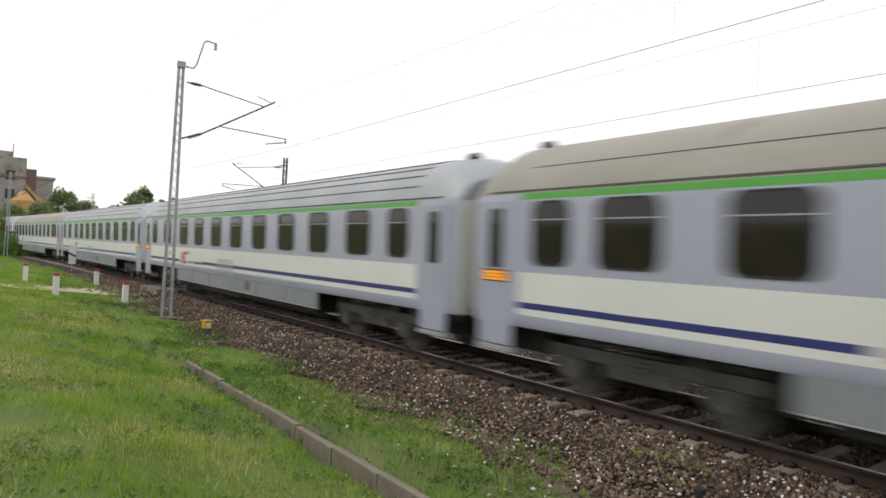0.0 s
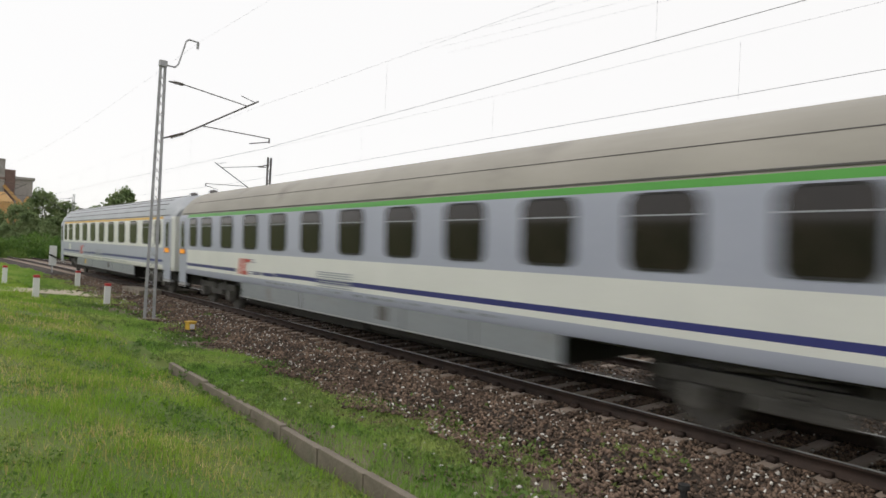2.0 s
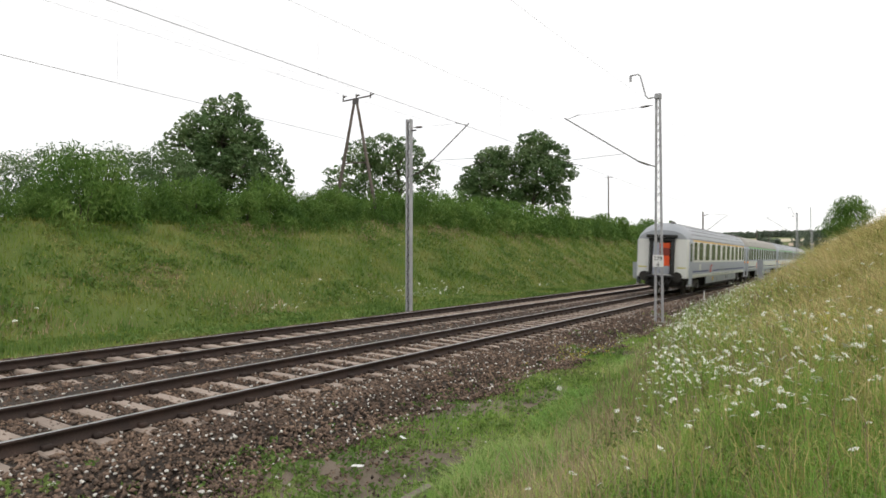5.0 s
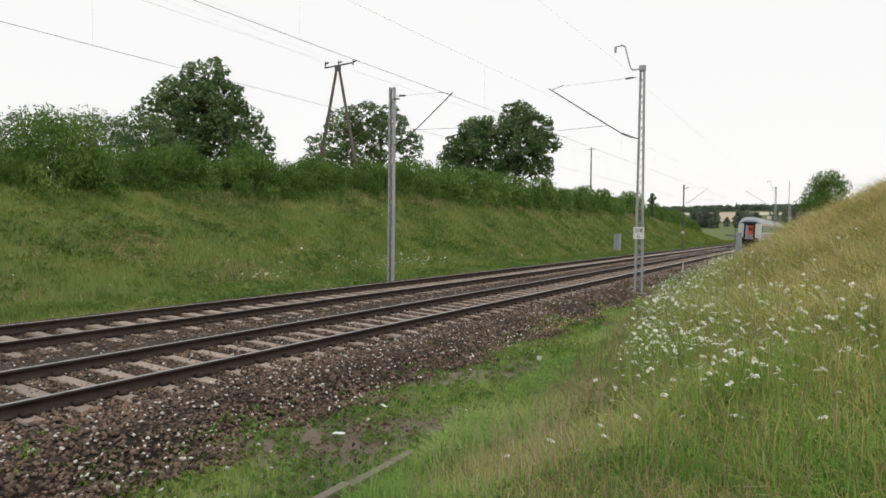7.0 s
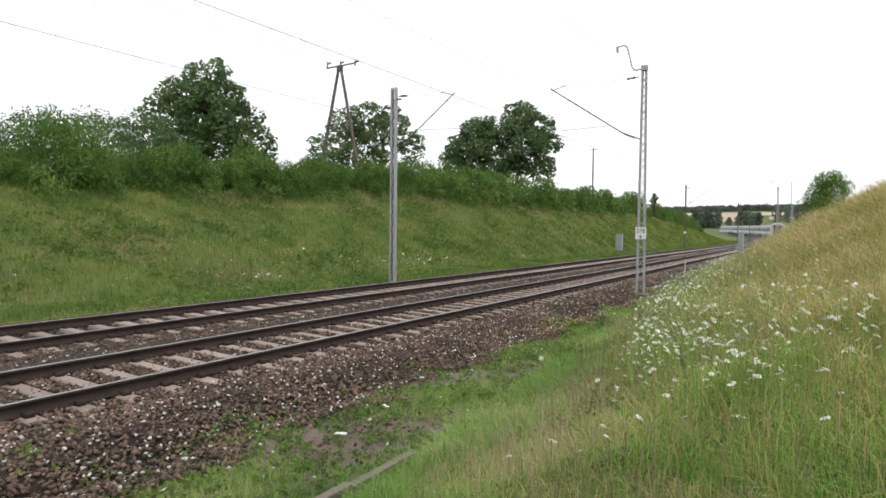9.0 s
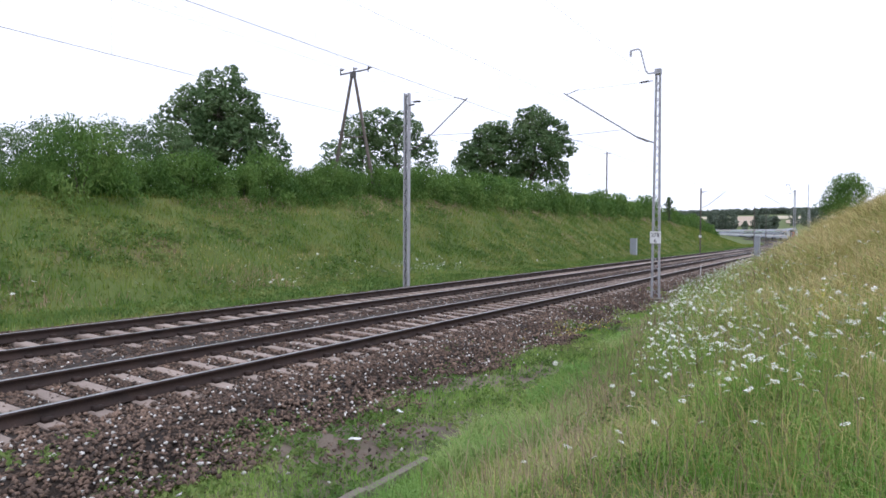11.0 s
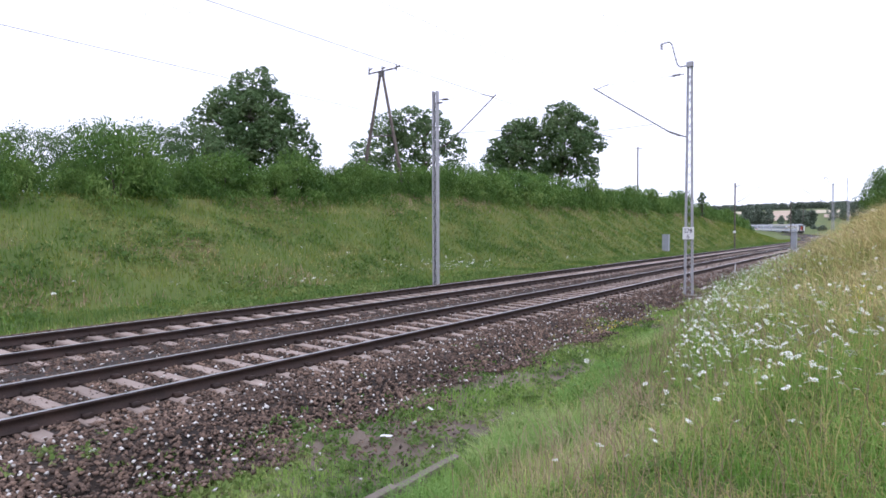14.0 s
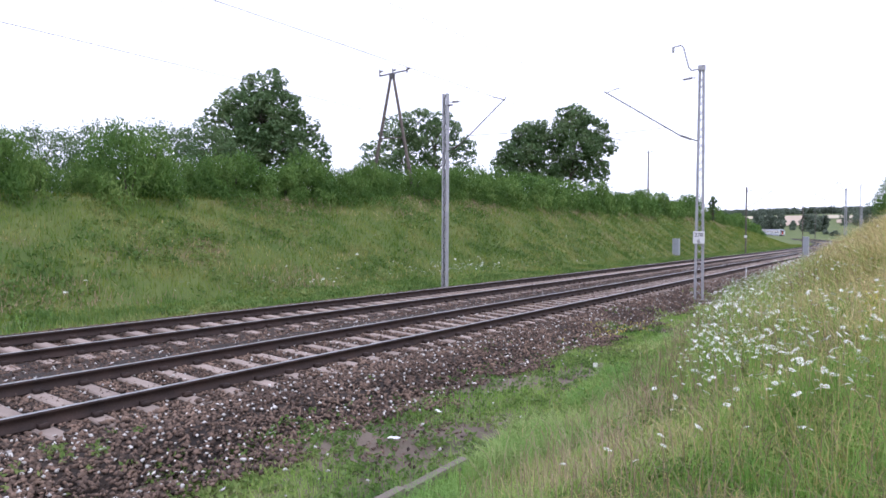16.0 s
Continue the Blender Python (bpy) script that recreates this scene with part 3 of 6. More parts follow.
        def emblem():
            bm = B()
            for y0, w_ in ((-5.42, 0.17), (-5.12, 0.19)):
                vs = [bm.verts.new((1.416, y0 + dy, z)) for dy, z in ((0, 1.25), (w_, 1.25), (w_ + 0.16, 1.72), (0.16, 1.72))]
                bm.faces.new(vs)
            for z0, z1, a, b in ((1.25, 1.36, -5.12, -4.72), (1.62, 1.72, -4.98, -4.5)):
                vs = [bm.verts.new((1.416, y, z)) for y, z in ((a, z0), (b, z0), (b + 0.04, z1), (a + 0.04, z1))]
                bm.faces.new(vs)
            r = bmesh.ops.extrude_face_region(bm, geom=bm.faces[:])
            for v in r["geom"]:
                if isinstance(v, bmesh.types.BMVert):
                    v.co.x += 0.004
            return bm_mesh("emblem", bm, M_LOGO_RED)
        em = put("emblem", shared("emblem", emblem), car, "slanted red painted emblem")
        def bars_():
            bm = B()
            for z in (1.29, 1.35, 1.63, 1.7):
                box(bm, 1.413, 1.42, -4.6, -4.1, z, z + 0.018)
            y = -4.1
            for w_ in (0.3, 0.12, 0.85):
                box(bm, 1.413, 1.42, y, y + w_ - 0.05, 1.29, 1.38)
                y += w_ + (0.1 if w_ < 0.2 else 0.02)
            return bm_mesh("lettering", bm, M_BLUE)
        tagged(put("lettering", shared("tbars", bars_), em), kind="stuff")
        em.matrix_basis = pose(0, eo * sgn, 0, 0, 0, 0 if sgn > 0 else 180)
        if sgn < 0:
            em.matrix_basis = pose(-2.828, eo, 0)
        def notice():
            bm = B()
            box(bm, 1.412, 1.419, -8.9, -8.3, 1.40, 1.78)
            return bm_mesh("notice_panel", bm, M_CREAM)
        nt = put("notice_panel", shared("notice", notice), car)
        nt.matrix_basis = pose(0, 0, 0, 0, 0, 0 if sgn > 0 else 180)
        def small_marks():
            bm = B()
            r = random.Random(7)
            y = -4.4
            while y < 5:
                w_ = r.uniform(0.1, 0.5)
                box(bm, 1.412, 1.416, y, y + w_, 1.10, 1.15)
                y += w_ + r.uniform(0.1, 0.6)
            return bm_mesh("marking", bm, M_SKIRT)
        mk = tagged(put("marking", shared("marks", small_marks), car), kind="stuff")
        mk.matrix_basis = pose(0, 0, 0, 0, 0, 0 if sgn > 0 else 180)
    # roof: ribs or seams, gutter, ventilators
    def ribs():
        bm = B()
        pts = ((1.375, 3.175), (1.28, 3.43), (1.14, 3.655), (0.94, 3.83), (0.68, 3.955), (0.36, 4.03)) if ridged else ((1.375, 3.175), (1.2, 3.56))
        for x, z in pts:
            for sg in (1, -1):
                rod(bm, (sg * x, 1.35 - HALF, z), (sg * x, HALF - 1.35, z), 0.013 if ridged else 0.008, 6)
        return bm_mesh("roof_rib", bm, M_DARKSTEEL)
    put("roof_rib", shared(("ribs", ridged, HALF), ribs), car)
    def gutter():
        bm = B()
        for sg in (1, -1):
            box(bm, sg * 1.372 - 0.018, sg * 1.372 + 0.018, 0.45 - HALF, HALF - 0.45, 3.165, 3.19)
        return bm_mesh("gutter", bm, M_DARKSTEEL)
    put("gutter", shared(("gutter", HALF), gutter), car)
    for y in (0.75 - HALF, 2.35 - HALF, HALF - 2.35, HALF - 0.75):
        def vent():
            bm = B()
            rod(bm, (0, 0, 0), (0, 0, 0.14), 0.12, 14)
            rod(bm, (0, 0, 0.1), (0, 0, 0.19), 0.17, 16, 0.12)
            return bm_mesh("roof_ventilator", bm, M_DARKSTEEL)
        if abs(y) > HALF - 1:
            v = put("roof_ventilator", shared("vent", vent), car)
            v.matrix_basis = pose(0.35, y, 3.93 if abs(y) > HALF - 1 else 4.0)
    # underframe, boxes, bogies
    def under():
        bm = B()
        box(bm, -1.25, 1.25, 0.05 - HALF, HALF - 0.05, 0.95, 1.06)
        return bm_mesh("underframe", bm, M_UNDER)
    uf = put("underframe", shared(("under", HALF), under), car)
    # equipment boxes, made deep and almost continuous to block light from the far side
    for y0, y1, zz in ((-6.1, -3.2, 0.42), (-3.1, 0.6, 0.36), (0.7, 6.0, 0.42)):
        put("light_blocking_equipment", shared(("ebox", y0), lambda: bm_mesh("light_blocking_equipment", box(B(), -1.25, 1.25, y0, y1, zz, 0.95, 0.03), M_UNDER)), uf)
    # added boxes, no seen part: they shut out light between skirt and bogie
    for y0 in (-7.05 - shift, 6.45 + shift):
        put("bogie_gap_blocker", shared(("gap_block", y0), lambda: bm_mesh("bogie_gap_blocker", box(B(), -0.85, 0.85, y0, y0 + 0.6, 0.38, 0.95, 0.05), M_UNDER)), uf)
    put("brake_pipe", shared("pipe", lambda: bm_mesh("brake_pipe", rod(B(), (0.9, -6, 0.32), (0.9, 6, 0.32), 0.04, 8), M_UNDER)), uf)
    # added dark boxes that keep light off the track below the coach ends
    for y0, y1 in ((0.2 - HALF, 1.5 - HALF), (HALF - 1.5, HALF - 0.2)):
        put("coach_end_blocker", shared(("end_block", y0), lambda: bm_mesh("coach_end_blocker", box(B(), -0.95, 0.95, y0, y1, 0.55, 0.95, 0.04), M_UNDER)), uf)
    for y in (-8.6 - shift, 8.6 + shift):
        bg = put("bogie", shared("bogie", bogie_frame_mesh), car, "greasy grey four-wheel bogie")
        bg.matrix_basis = pose(0, y, 0)
        for dy in (-1.25, 1.25):
            w_ = put("wheelset", shared("wheel", wheel_mesh), bg)
            w_.matrix_basis = pose(0, dy, 0)
    for end in (1, -1):
        m_ = pose(0, end * HALF, 0, 0, 0, 0 if end > 0 else 180)
        gangway(car, m_)
        bb = put("buffer_beam", shared("buf", buffer_mesh), car)
        bb.matrix_basis = m_
        def end_door():
            return bm_mesh("end_door", box(B(), -0.45, 0.45, 0.02, 0.06, 1.2, 3.0, 0.01), M_UNDER)
        ed = put("end_door", shared("edoor", end_door), car)
        ed.matrix_basis = m_
        if tail and end < 0:
            put("panel", bm_mesh("panel", box(B(), -0.43, 0.12, 0.06, 0.10, 1.64, 2.21, 0.02), M_ORANGE), ed, "bright orange-red end door panel")
            put("panel", bm_mesh("panel", box(B(), -0.43, 0.12, 0.06, 0.10, 2.62, 2.92, 0.02), M_ORANGE), ed, "bright orange-red end door panel")
            put("blind", bm_mesh("blind", box(B(), -0.43, 0.12, 0.06, 0.09, 2.21, 2.62, 0.01), M_DARKRED), ed, "dark red shaded end door window")
            put("kick_plate", bm_mesh("kick_plate", box(B(), -0.43, 0.12, 0.06, 0.09, 1.2, 1.64, 0.01), M_GREYBOX), ed)
            put("door_post", bm_mesh("door_post", box(B(), 0.14, 0.46, 0.06, 0.12, 1.2, 2.92, 0.01), M_LILAC), ed)
            for spec in HOSES:
                put("coupling_hose", bm_mesh("coupling_hose", hose(*spec), M_BLACK, True), ed)
            for x in (-1.05, 1.05):
                t_ = put("edge_stripe", bm_mesh("edge_stripe", box(B(), x - 0.22, x + 0.22, 0.0, 0.03, 1.52, 1.6, 0.01), M_PALEYELLOW), car)
                t_.matrix_basis = m_
    return car


GREEN_SMOOTH = "grey and ivory coach with a green stripe and dusty beige roof"
GREEN_RIBBED = "grey and ivory coach with a green stripe and ribbed silver roof"
TRAIN = [(coach(True, True, "white and lilac first-class coach with a yellow stripe at the tail", True), 0.0),
         (coach(False, False, "long grey and ivory coach with a green stripe and plain roof", HALF=LONG), 25.6),
         (coach(False, True, GREEN_RIBBED), 51.05),
         (coach(False, True, GREEN_RIBBED, unlit=True), 75.55),
         (coach(False, False, GREEN_SMOOTH), 100.05),
         (coach(False, True, GREEN_RIBBED), 124.55),
         (coach(False, False, GREEN_SMOOTH), 149.05),
         (coach(False, True, GREEN_RIBBED), 173.55)]
DRIFT_T = (0, 0.5, 1.0, 1.5, 2.0, 2.5, 2.7, 2.8, 2.9, 3.0, 3.5, 3.7, 3.8, 3.9, 4.0, 4.1, 4.2, 16)
DRIFT = (-0.27, 0.13, 0.0, 0.3, -0.05, 0.11, -0.05, 0.1, 0.3, 0.53, 0.69, 0.0, 0.1, 0.5, 1.1, 0.7, 0.1, 0.0)


def train_pose(t, ahead):
    s = -0.541 + 29.185 * (t - 3.3) + float(np.interp(t, DRIFT_T, DRIFT)) + ahead
    a, b = rail_point(s - 8.6), rail_point(s + 8.6)
    c, d = (a + b) / 2, b - a
    return pose(*c, math.degrees(math.atan2(d[2], math.hypot(d[0], d[1]))), -math.degrees(math.atan(CANT)), math.degrees(math.atan2(-d[0], d[1])))


def rail_point(s):
    if s < 470:
        return line_at(s)
    p = line_at(470)
    th = float(TH[-1]) + 0.003 * (s - 470) / 2
    q = s - 470
    return p + np.array([-math.sin(th) * q, math.cos(th) * q, 0])


def motions():
    times = sorted(set([i * 0.5 for i in range(33)] + [2.7, 2.8, 2.9, 3.7, 3.8, 3.9, 4.1, 4.2]))
    for car, ahead in TRAIN:
        walk(car, [(t, train_pose(t, ahead)) for t in times])

# ---- masts, wires and lineside things ----
def lattice_mast(s, u, height, cant_side, label, goose=True):
    """A lattice catenary mast with its bracket. cant_side: -1 reaches towards -u."""
    x, y = float(xc(s)) + u, s
    z = float(ground_z(u, s))
    top = height
    mast = empty("catenary_mast", x, y, z, label, "catenary mast", group="catenary masts")
    w0, w1 = 0.135, 0.065
    for sx in (-1, 1):
        bm = B()
        bars(bm, (sx * w0, 0, 0.05), (sx * w1, 0, top), 0.034, 0.085)
        part("leg", bm, M_STEEL, mast)
    bm = B()
    n = int(top / 0.3)
    for i in range(n):
        a, b = 0.2 + i * (top - 0.25) / n, 0.2 + (i + 1) * (top - 0.25) / n
        wa, wb = w0 + (w1 - w0) * a / top, w0 + (w1 - w0) * b / top
        k = 1 if i % 2 else -1
        for dy, kk in ((-0.05, k), (0.05, -k)):
            bars(bm, (-kk * wa, dy, a), (kk * wb, dy, b), 0.034, 0.01)
    part("lacing", bm, M_STEEL, mast)
    part("foundation", box(B(), -0.3, 0.3, -0.28, 0.28, -0.5, 0.1, 0.03), M_CONCRETE, mast, "chipped concrete footing")
    bracket(mast, cant_side, top - (0.3 if s > 0 else 0.0), s > 0, 3.7 if s > 0 else 3.15, 0.5 if s > 0 else 0.0)
    if goose:
        bm = B()
        c = cant_side
        pts = [(0, 0, top - 0.1), (c * 0.36, 0, top - 0.12), (c * 0.46, 0, top), (c * 0.66, 0, top + 0.78), (c * 0.75, 0, top + 0.86), (c * 1.05, 0, top + 0.83)]
        for p, q in zip(pts, pts[1:]):
            rod(bm, p, q, 0.026, 8)
        rod(bm, (c * 1.03, 0, top + 0.83), (c * 1.03, 0, top + 0.62), 0.045, 8)
        part("top_arm", bm, M_STEEL, mast)
        part("clamp", box(B(), -0.12, 0.12, -0.08, 0.08, top - 0.18, top + 0.02, 0.02), M_STEEL, mast)
    return mast


def bracket(mast, c, top, slim=False, reach=3.15, rise=0.0):
    """Hinged bracket: tie, inclined tube with insulators, steady arm."""
    lo, hi = top - 2.42, top - 0.6 + rise
    bm = B()
    rod(bm, (c * 0.2, 0, hi), (c * 0.7, 0, hi - 0.02), 0.014 if slim else 0.026, 8)
    rod(bm, (c * 0.7, 0, hi - 0.02), (c * (reach - 0.4), 0, hi - (0.05 if slim else 0.33)), 0.004 if slim else 0.018, 6)
    part("top_tie", bm, M_DARKSTEEL, mast)
    bm = B()
    rod(bm, (c * 0.12, 0, lo), (c * 0.75, 0, lo + 0.25), 0.022 if slim else 0.027, 8)
    rod(bm, (c * 0.75, 0, lo + 0.25), (c * reach, 0, hi - 0.1), 0.022 if slim else 0.027, 8)
    rod(bm, (c * (reach - 0.12), 0, hi - 0.16), (c * (reach - 0.62), 0, hi - 0.02), 0.013, 6)
    part("bracket_tube", bm, M_DARKSTEEL, mast)
    bm = B()
    for p, q in (((c * 0.35, 0, lo + 0.07), (c * 0.75, 0, lo + 0.25)), ((c * 0.35, 0, hi), (c * 0.65, 0, hi - 0.02))):
        for i in range(5):
            a = Vector(p).lerp(Vector(q), i / 5)
            b = Vector(p).lerp(Vector(q), (i + 0.5) / 5)
            rod(bm, a, b, 0.042 if slim else 0.055, 10)
    part("insulator", bm, M_BARK, mast)
    bm = B()
    rod(bm, (c * 1.25, 0, lo + 0.58), (c * 3.6, 0, lo + 0.5), 0.008 if slim else 0.018, 8)
    rod(bm, (c * 3.6, 0, lo + 0.5), (c * 3.6, 0, lo + 0.34), 0.012 if slim else 0.026, 8)
    rod(bm, (c * 3.58, 0, lo + 0.38), (c * 2.9, 0, lo + 0.23), 0.009 if slim else 0.018, 8)
    part("steady_arm", bm, M_DARKSTEEL, mast)


def column_mast(s, u, height, label, dark=False):
    x = float(xc(s)) + u
    z = float(ground_z(u, s))
    mast = empty("catenary_mast", x, s, z, label, "catenary mast", group="catenary masts")
    bm = B()
    gap = 0.045 if s > 80 else 0.095
    for dx in (-gap, gap):
        part("leg", box(B(), dx - 0.03, dx + 0.03, -0.09, 0.09, 0.1, height, 0.008), M_POLE if s > 80 else M_DARKSTEEL if dark else M_STEEL, mast)
    if s == 87.5:
        part("plate", box(B(), -0.16, 0.16, -0.13, -0.1, 2.1, 2.4, 0.01), M_WHITEPAINT, mast, "small white number plate")
    k = int(height / 0.28)
    for i in range(k):
        a, b, q = 0.15 + i * (height - 0.2) / k, 0.15 + (i + 1) * (height - 0.2) / k, gap - 0.015 if i % 2 else 0.015 - gap
        bars(bm, (-q, 0.07, a), (q, 0.07, b), 0.03, 0.01)
        bars(bm, (q, -0.07, a), (-q, -0.07, b), 0.03, 0.01)
    part("lacing", bm, M_DARKSTEEL, mast)
    part("foundation", box(B(), -0.4, 0.4, -0.35, 0.35, -0.4, 0.12, 0.03), M_CONCRETE, mast)
    bracket(mast, 1, height, s > 0, 2.9 if s > 0 else 3.15, 0.22 if s > 0 else 0.0)
    part("earth_clamp", rod(B(), (0, 0, height - 0.5), (0.35, 0, height - 0.5), 0.035, 8), M_DARKSTEEL, mast)
    return mast


NEAR = [(-150, 3.0), (-76.0, 3.0), (-21.9, 3.32), (25.2, 2.7), (100.0, 2.8), (165.0, 2.8)]
FARM = [(-155, -6.9), (-88.0, -6.8), (-37.0, -6.8), (22.9, -7.05), (87.5, -6.8), (146.0, -6.8), (200.0, -6.8)]
for s_, u_ in NEAR:
    lattice_mast(s_, u_, 8.65 if s_ > 0 else 8.2, -1, "grey lattice catenary mast with bracket beside the track")
for s_, u_ in FARM:
    column_mast(s_, u_, 8.3 if s_ > 0 else 7.7, "grey steel column mast with bracket beyond the tracks", dark=(s_ > 80 or s_ == -37.0))


def strung(name, points, r, label, sag=0.0, seg=14):
    """A wire hung from point to point."""
    V, F = [], []
    P = []
    for a, b in zip(points, points[1:]):
        for i in range(seg):
            f = i / seg
            p = [a[k] + (b[k] - a[k]) * f for k in range(3)]
            p[2] -= sag * 4 * f * (1 - f)
            P.append(p)
    P.append(list(points[-1]))
    P = np.array(P)
    pts = [(p, (1.0, 0.0)) for p in P]
    V, F = sweep(pts, [(r, 0), (0, r), (-r, 0), (0, -r)])
    put(name, flat_mesh(name, V, F, M_WIRE), None, label, "overhead wire", "structure")


def high(s, u, z):
    return (float(xc(s)) + u, s, z + float(grade(s)))


for masts, uu in ((NEAR, 0.0), (FARM, FAR)):
    strung("contact_wire", [high(s_, uu + (0.25 if i % 2 else -0.2), 5.48) for i, (s_, _) in enumerate(masts)], 0.0048, "thin copper contact wire over the track")
    strung("carrier_wire", [high(s_, uu, 6.95) for s_, _ in masts], 0.0022, "sagging carrier wire over the track", 0.3)
    for (a, _), (b, _) in zip(masts, masts[1:]):
        n_ = int((b - a) / 7)
        for i in range(1, n_):
            f = i / n_
            s_ = a + (b - a) * f
            zt = 6.95 - 0.3 * 4 * f * (1 - f)
            if abs(s_) < 110:
                dr = rod(B(), high(s_, uu, 5.48), high(s_, uu, zt), 0.0016, 4)
                tagged(part("dropper", dr, M_WIRE), "thin dropper between carrier and contact wire", "overhead wire", "droppers", "structure")
strung("feeder_wire", [high(s_, u_ - 1.03, 8.55) for s_, u_ in NEAR], 0.002, "return wire on the mast heads", 0.5)

# kilometre plate on the mast
def km_plate():
    x, y = float(xc(25.2)) + 2.7, 25.2
    z0 = float(ground_z(2.7, 25.2))
    pl = empty("kilometre_plate", x + 0.0, y - 0.1, z0 + 2.38, "white enamel kilometre plate with black figures on the mast", "sign", rz=0)
    part("plate", box(B(), -0.2, 0.2, -0.02, 0.02, -0.225, 0.225, 0.01), M_WHITEPAINT, pl)
    for txt, zz in (("278", 0.025), ("6", -0.19)):
        cu = bpy.data.curves.new("figure", "FONT")
        cu.body, cu.size, cu.align_x, cu.extrude = txt, 0.205, "CENTER", 0.002
        cu.materials.append(M_BLACK)
        ob = new("figure", cu)
        ob.parent = pl
        ob.matrix_basis = pose(0, -0.024, zz, 90, 0, 0)


km_plate()


def bollard(x, y):
    z = float(ground_z(x - float(xc(y)), y))
    b = empty("marker_post", x, y, z, "white concrete marker post with a red top in grass", "post", group="marker posts at the crossing")
    part("post", box(B(), -0.1, 0.1, -0.085, 0.085, -0.2, 0.72, 0.02), M_WHITEPAINT, b)
    part("red_top", box(B(), -0.104, 0.104, -0.089, 0.089, 0.72, 0.82, 0.02), M_REDPAINT, b)


for bx, by in ((-4.75, -26.5), (-4.95, -34.8), (-2.6, -27.4), (-2.2, -36.6)):
    bollard(bx, by)


def track_sign():
    y = -48.0
    x = -5.36
    sg = empty("track_sign", x, y, float(ground_z(x - float(xc(y)), y)), "white trackside board with a black diagonal bar", "sign")
    part("post", rod(B(), (0, 0, -0.2), (0, 0, 1.0), 0.035, 8), M_STEEL, sg)
    part("board", box(B(), -0.21, 0.21, 0.03, 0.06, 0.5, 1.75, 0.01), M_WHITEPAINT, sg)
    part("bar", bars(B(), (-0.2, 0.045, 0.98), (0.2, 0.045, 1.2), 0.1, 0.1), M_BLACK, sg)


track_sign()


def dwarf_signal():
    x, y = -5.45, -18.6
    z = float(ground_z(x - float(xc(y)), y))
    d = empty("point_lantern", x, y, z, "yellow trackside lantern box with a white face on a dark foot", "lantern", rz=12)
    part("foot", box(B(), -0.1, 0.1, -0.1, 0.1, -0.1, 0.14, 0.02), M_BLACK, d)
    part("housing", box(B(), -0.1, 0.1, -0.11, 0.11, 0.14, 0.34, 0.025), M_YELLOW, d)
    part("hood", box(B(), -0.125, 0.125, -0.13, 0.13, 0.34, 0.375, 0.012), M_YELLOW, d)
    part("face", box(B(), -0.07, 0.07, 0.105, 0.12, 0.16, 0.3, 0.008), M_WHITEPAINT, d)
    part("lever", rod(B(), (0.06, 0, 0.04), (0.42, 0.08, 0.03), 0.022, 8), M_BLACK, d)


dwarf_signal()


def pipe():
    x, y = -6.0, -3.75
    z = float(ground_z(x - float(xc(y)), y))
    p = empty("cable_post", x, y, z - 0.05, "short black plastic cable post in the ballast", "post")
    part("tube", rod(B(), (0, 0, -0.2), (0, 0, 0.26), 0.035, 12), M_BLACK, p)
    part("cap", rod(B(), (0, 0, 0.26), (0, 0, 0.31), 0.06, 14), M_BLACK, p)


pipe()


def cabinet(x, y, h, label, w=0.45):
    z = float(ground_z(x - float(xc(y)), y))
    c = empty("relay_cabinet", x, y, z, label, "cabinet")
    part("body", box(B(), -w, w, -0.3, 0.3, 0.1, h, 0.02), M_GREYBOX, c)
    part("lid", box(B(), -w - 0.04, w + 0.04, -0.34, 0.34, h, h + 0.06, 0.015), M_GREYBOX, c)
    part("plinth", box(B(), 0.03 - w, w - 0.03, -0.28, 0.28, -0.4, 0.1, 0.01), M_CONCRETE, c)


cabinet(-6.25, 64.0, 2.25, "grey metal relay cabinet beside the track", 0.22)
cabinet(-21.0, 78.6, 2.0, "grey metal relay cabinet beyond the tracks", 0.36)


def stake(u, y, h):
    x = float(xc(y)) + u
    p = empty("marker_stake", x, y, float(ground_z(u, y)) + 0.05, "thin white painted stake beside the ballast", "post")
    part("shaft", rod(B(), (0, 0, -0.3), (0.03, 0, h), 0.03, 8, 0.025), M_WHITEPAINT, p)
    part("cap", rod(B(), (0.03, 0, h), (0.03, 0, h + 0.06), 0.036, 8), M_STEEL, p)


stake(2.1, 38.0, 0.5)


def kerb():
    k = empty("concrete_edging", 0, 0, 0, "weathered concrete channel edging along the lawn", "kerb", "structure")
    y = -12.6
    i = 0
    while y < 5.0:
        L = 1.0
        xm = float(xc(y)) + 5.2
        bm = box(B(), -0.045, 0.045, 0.0, L - 0.007, -0.5, 0.0, 0.01)
        ob = part("edging_slab", bm, M_CONCRETE, k)
        ob.matrix_basis = pose(xm, y, -0.19 + float(grade(y)) + 0.012 * math.sin(i * 2.1), 0, 1.5 * math.sin(i * 1.3), 0.4 * math.sin(i * 0.9))
        y += L
        i += 1


kerb()


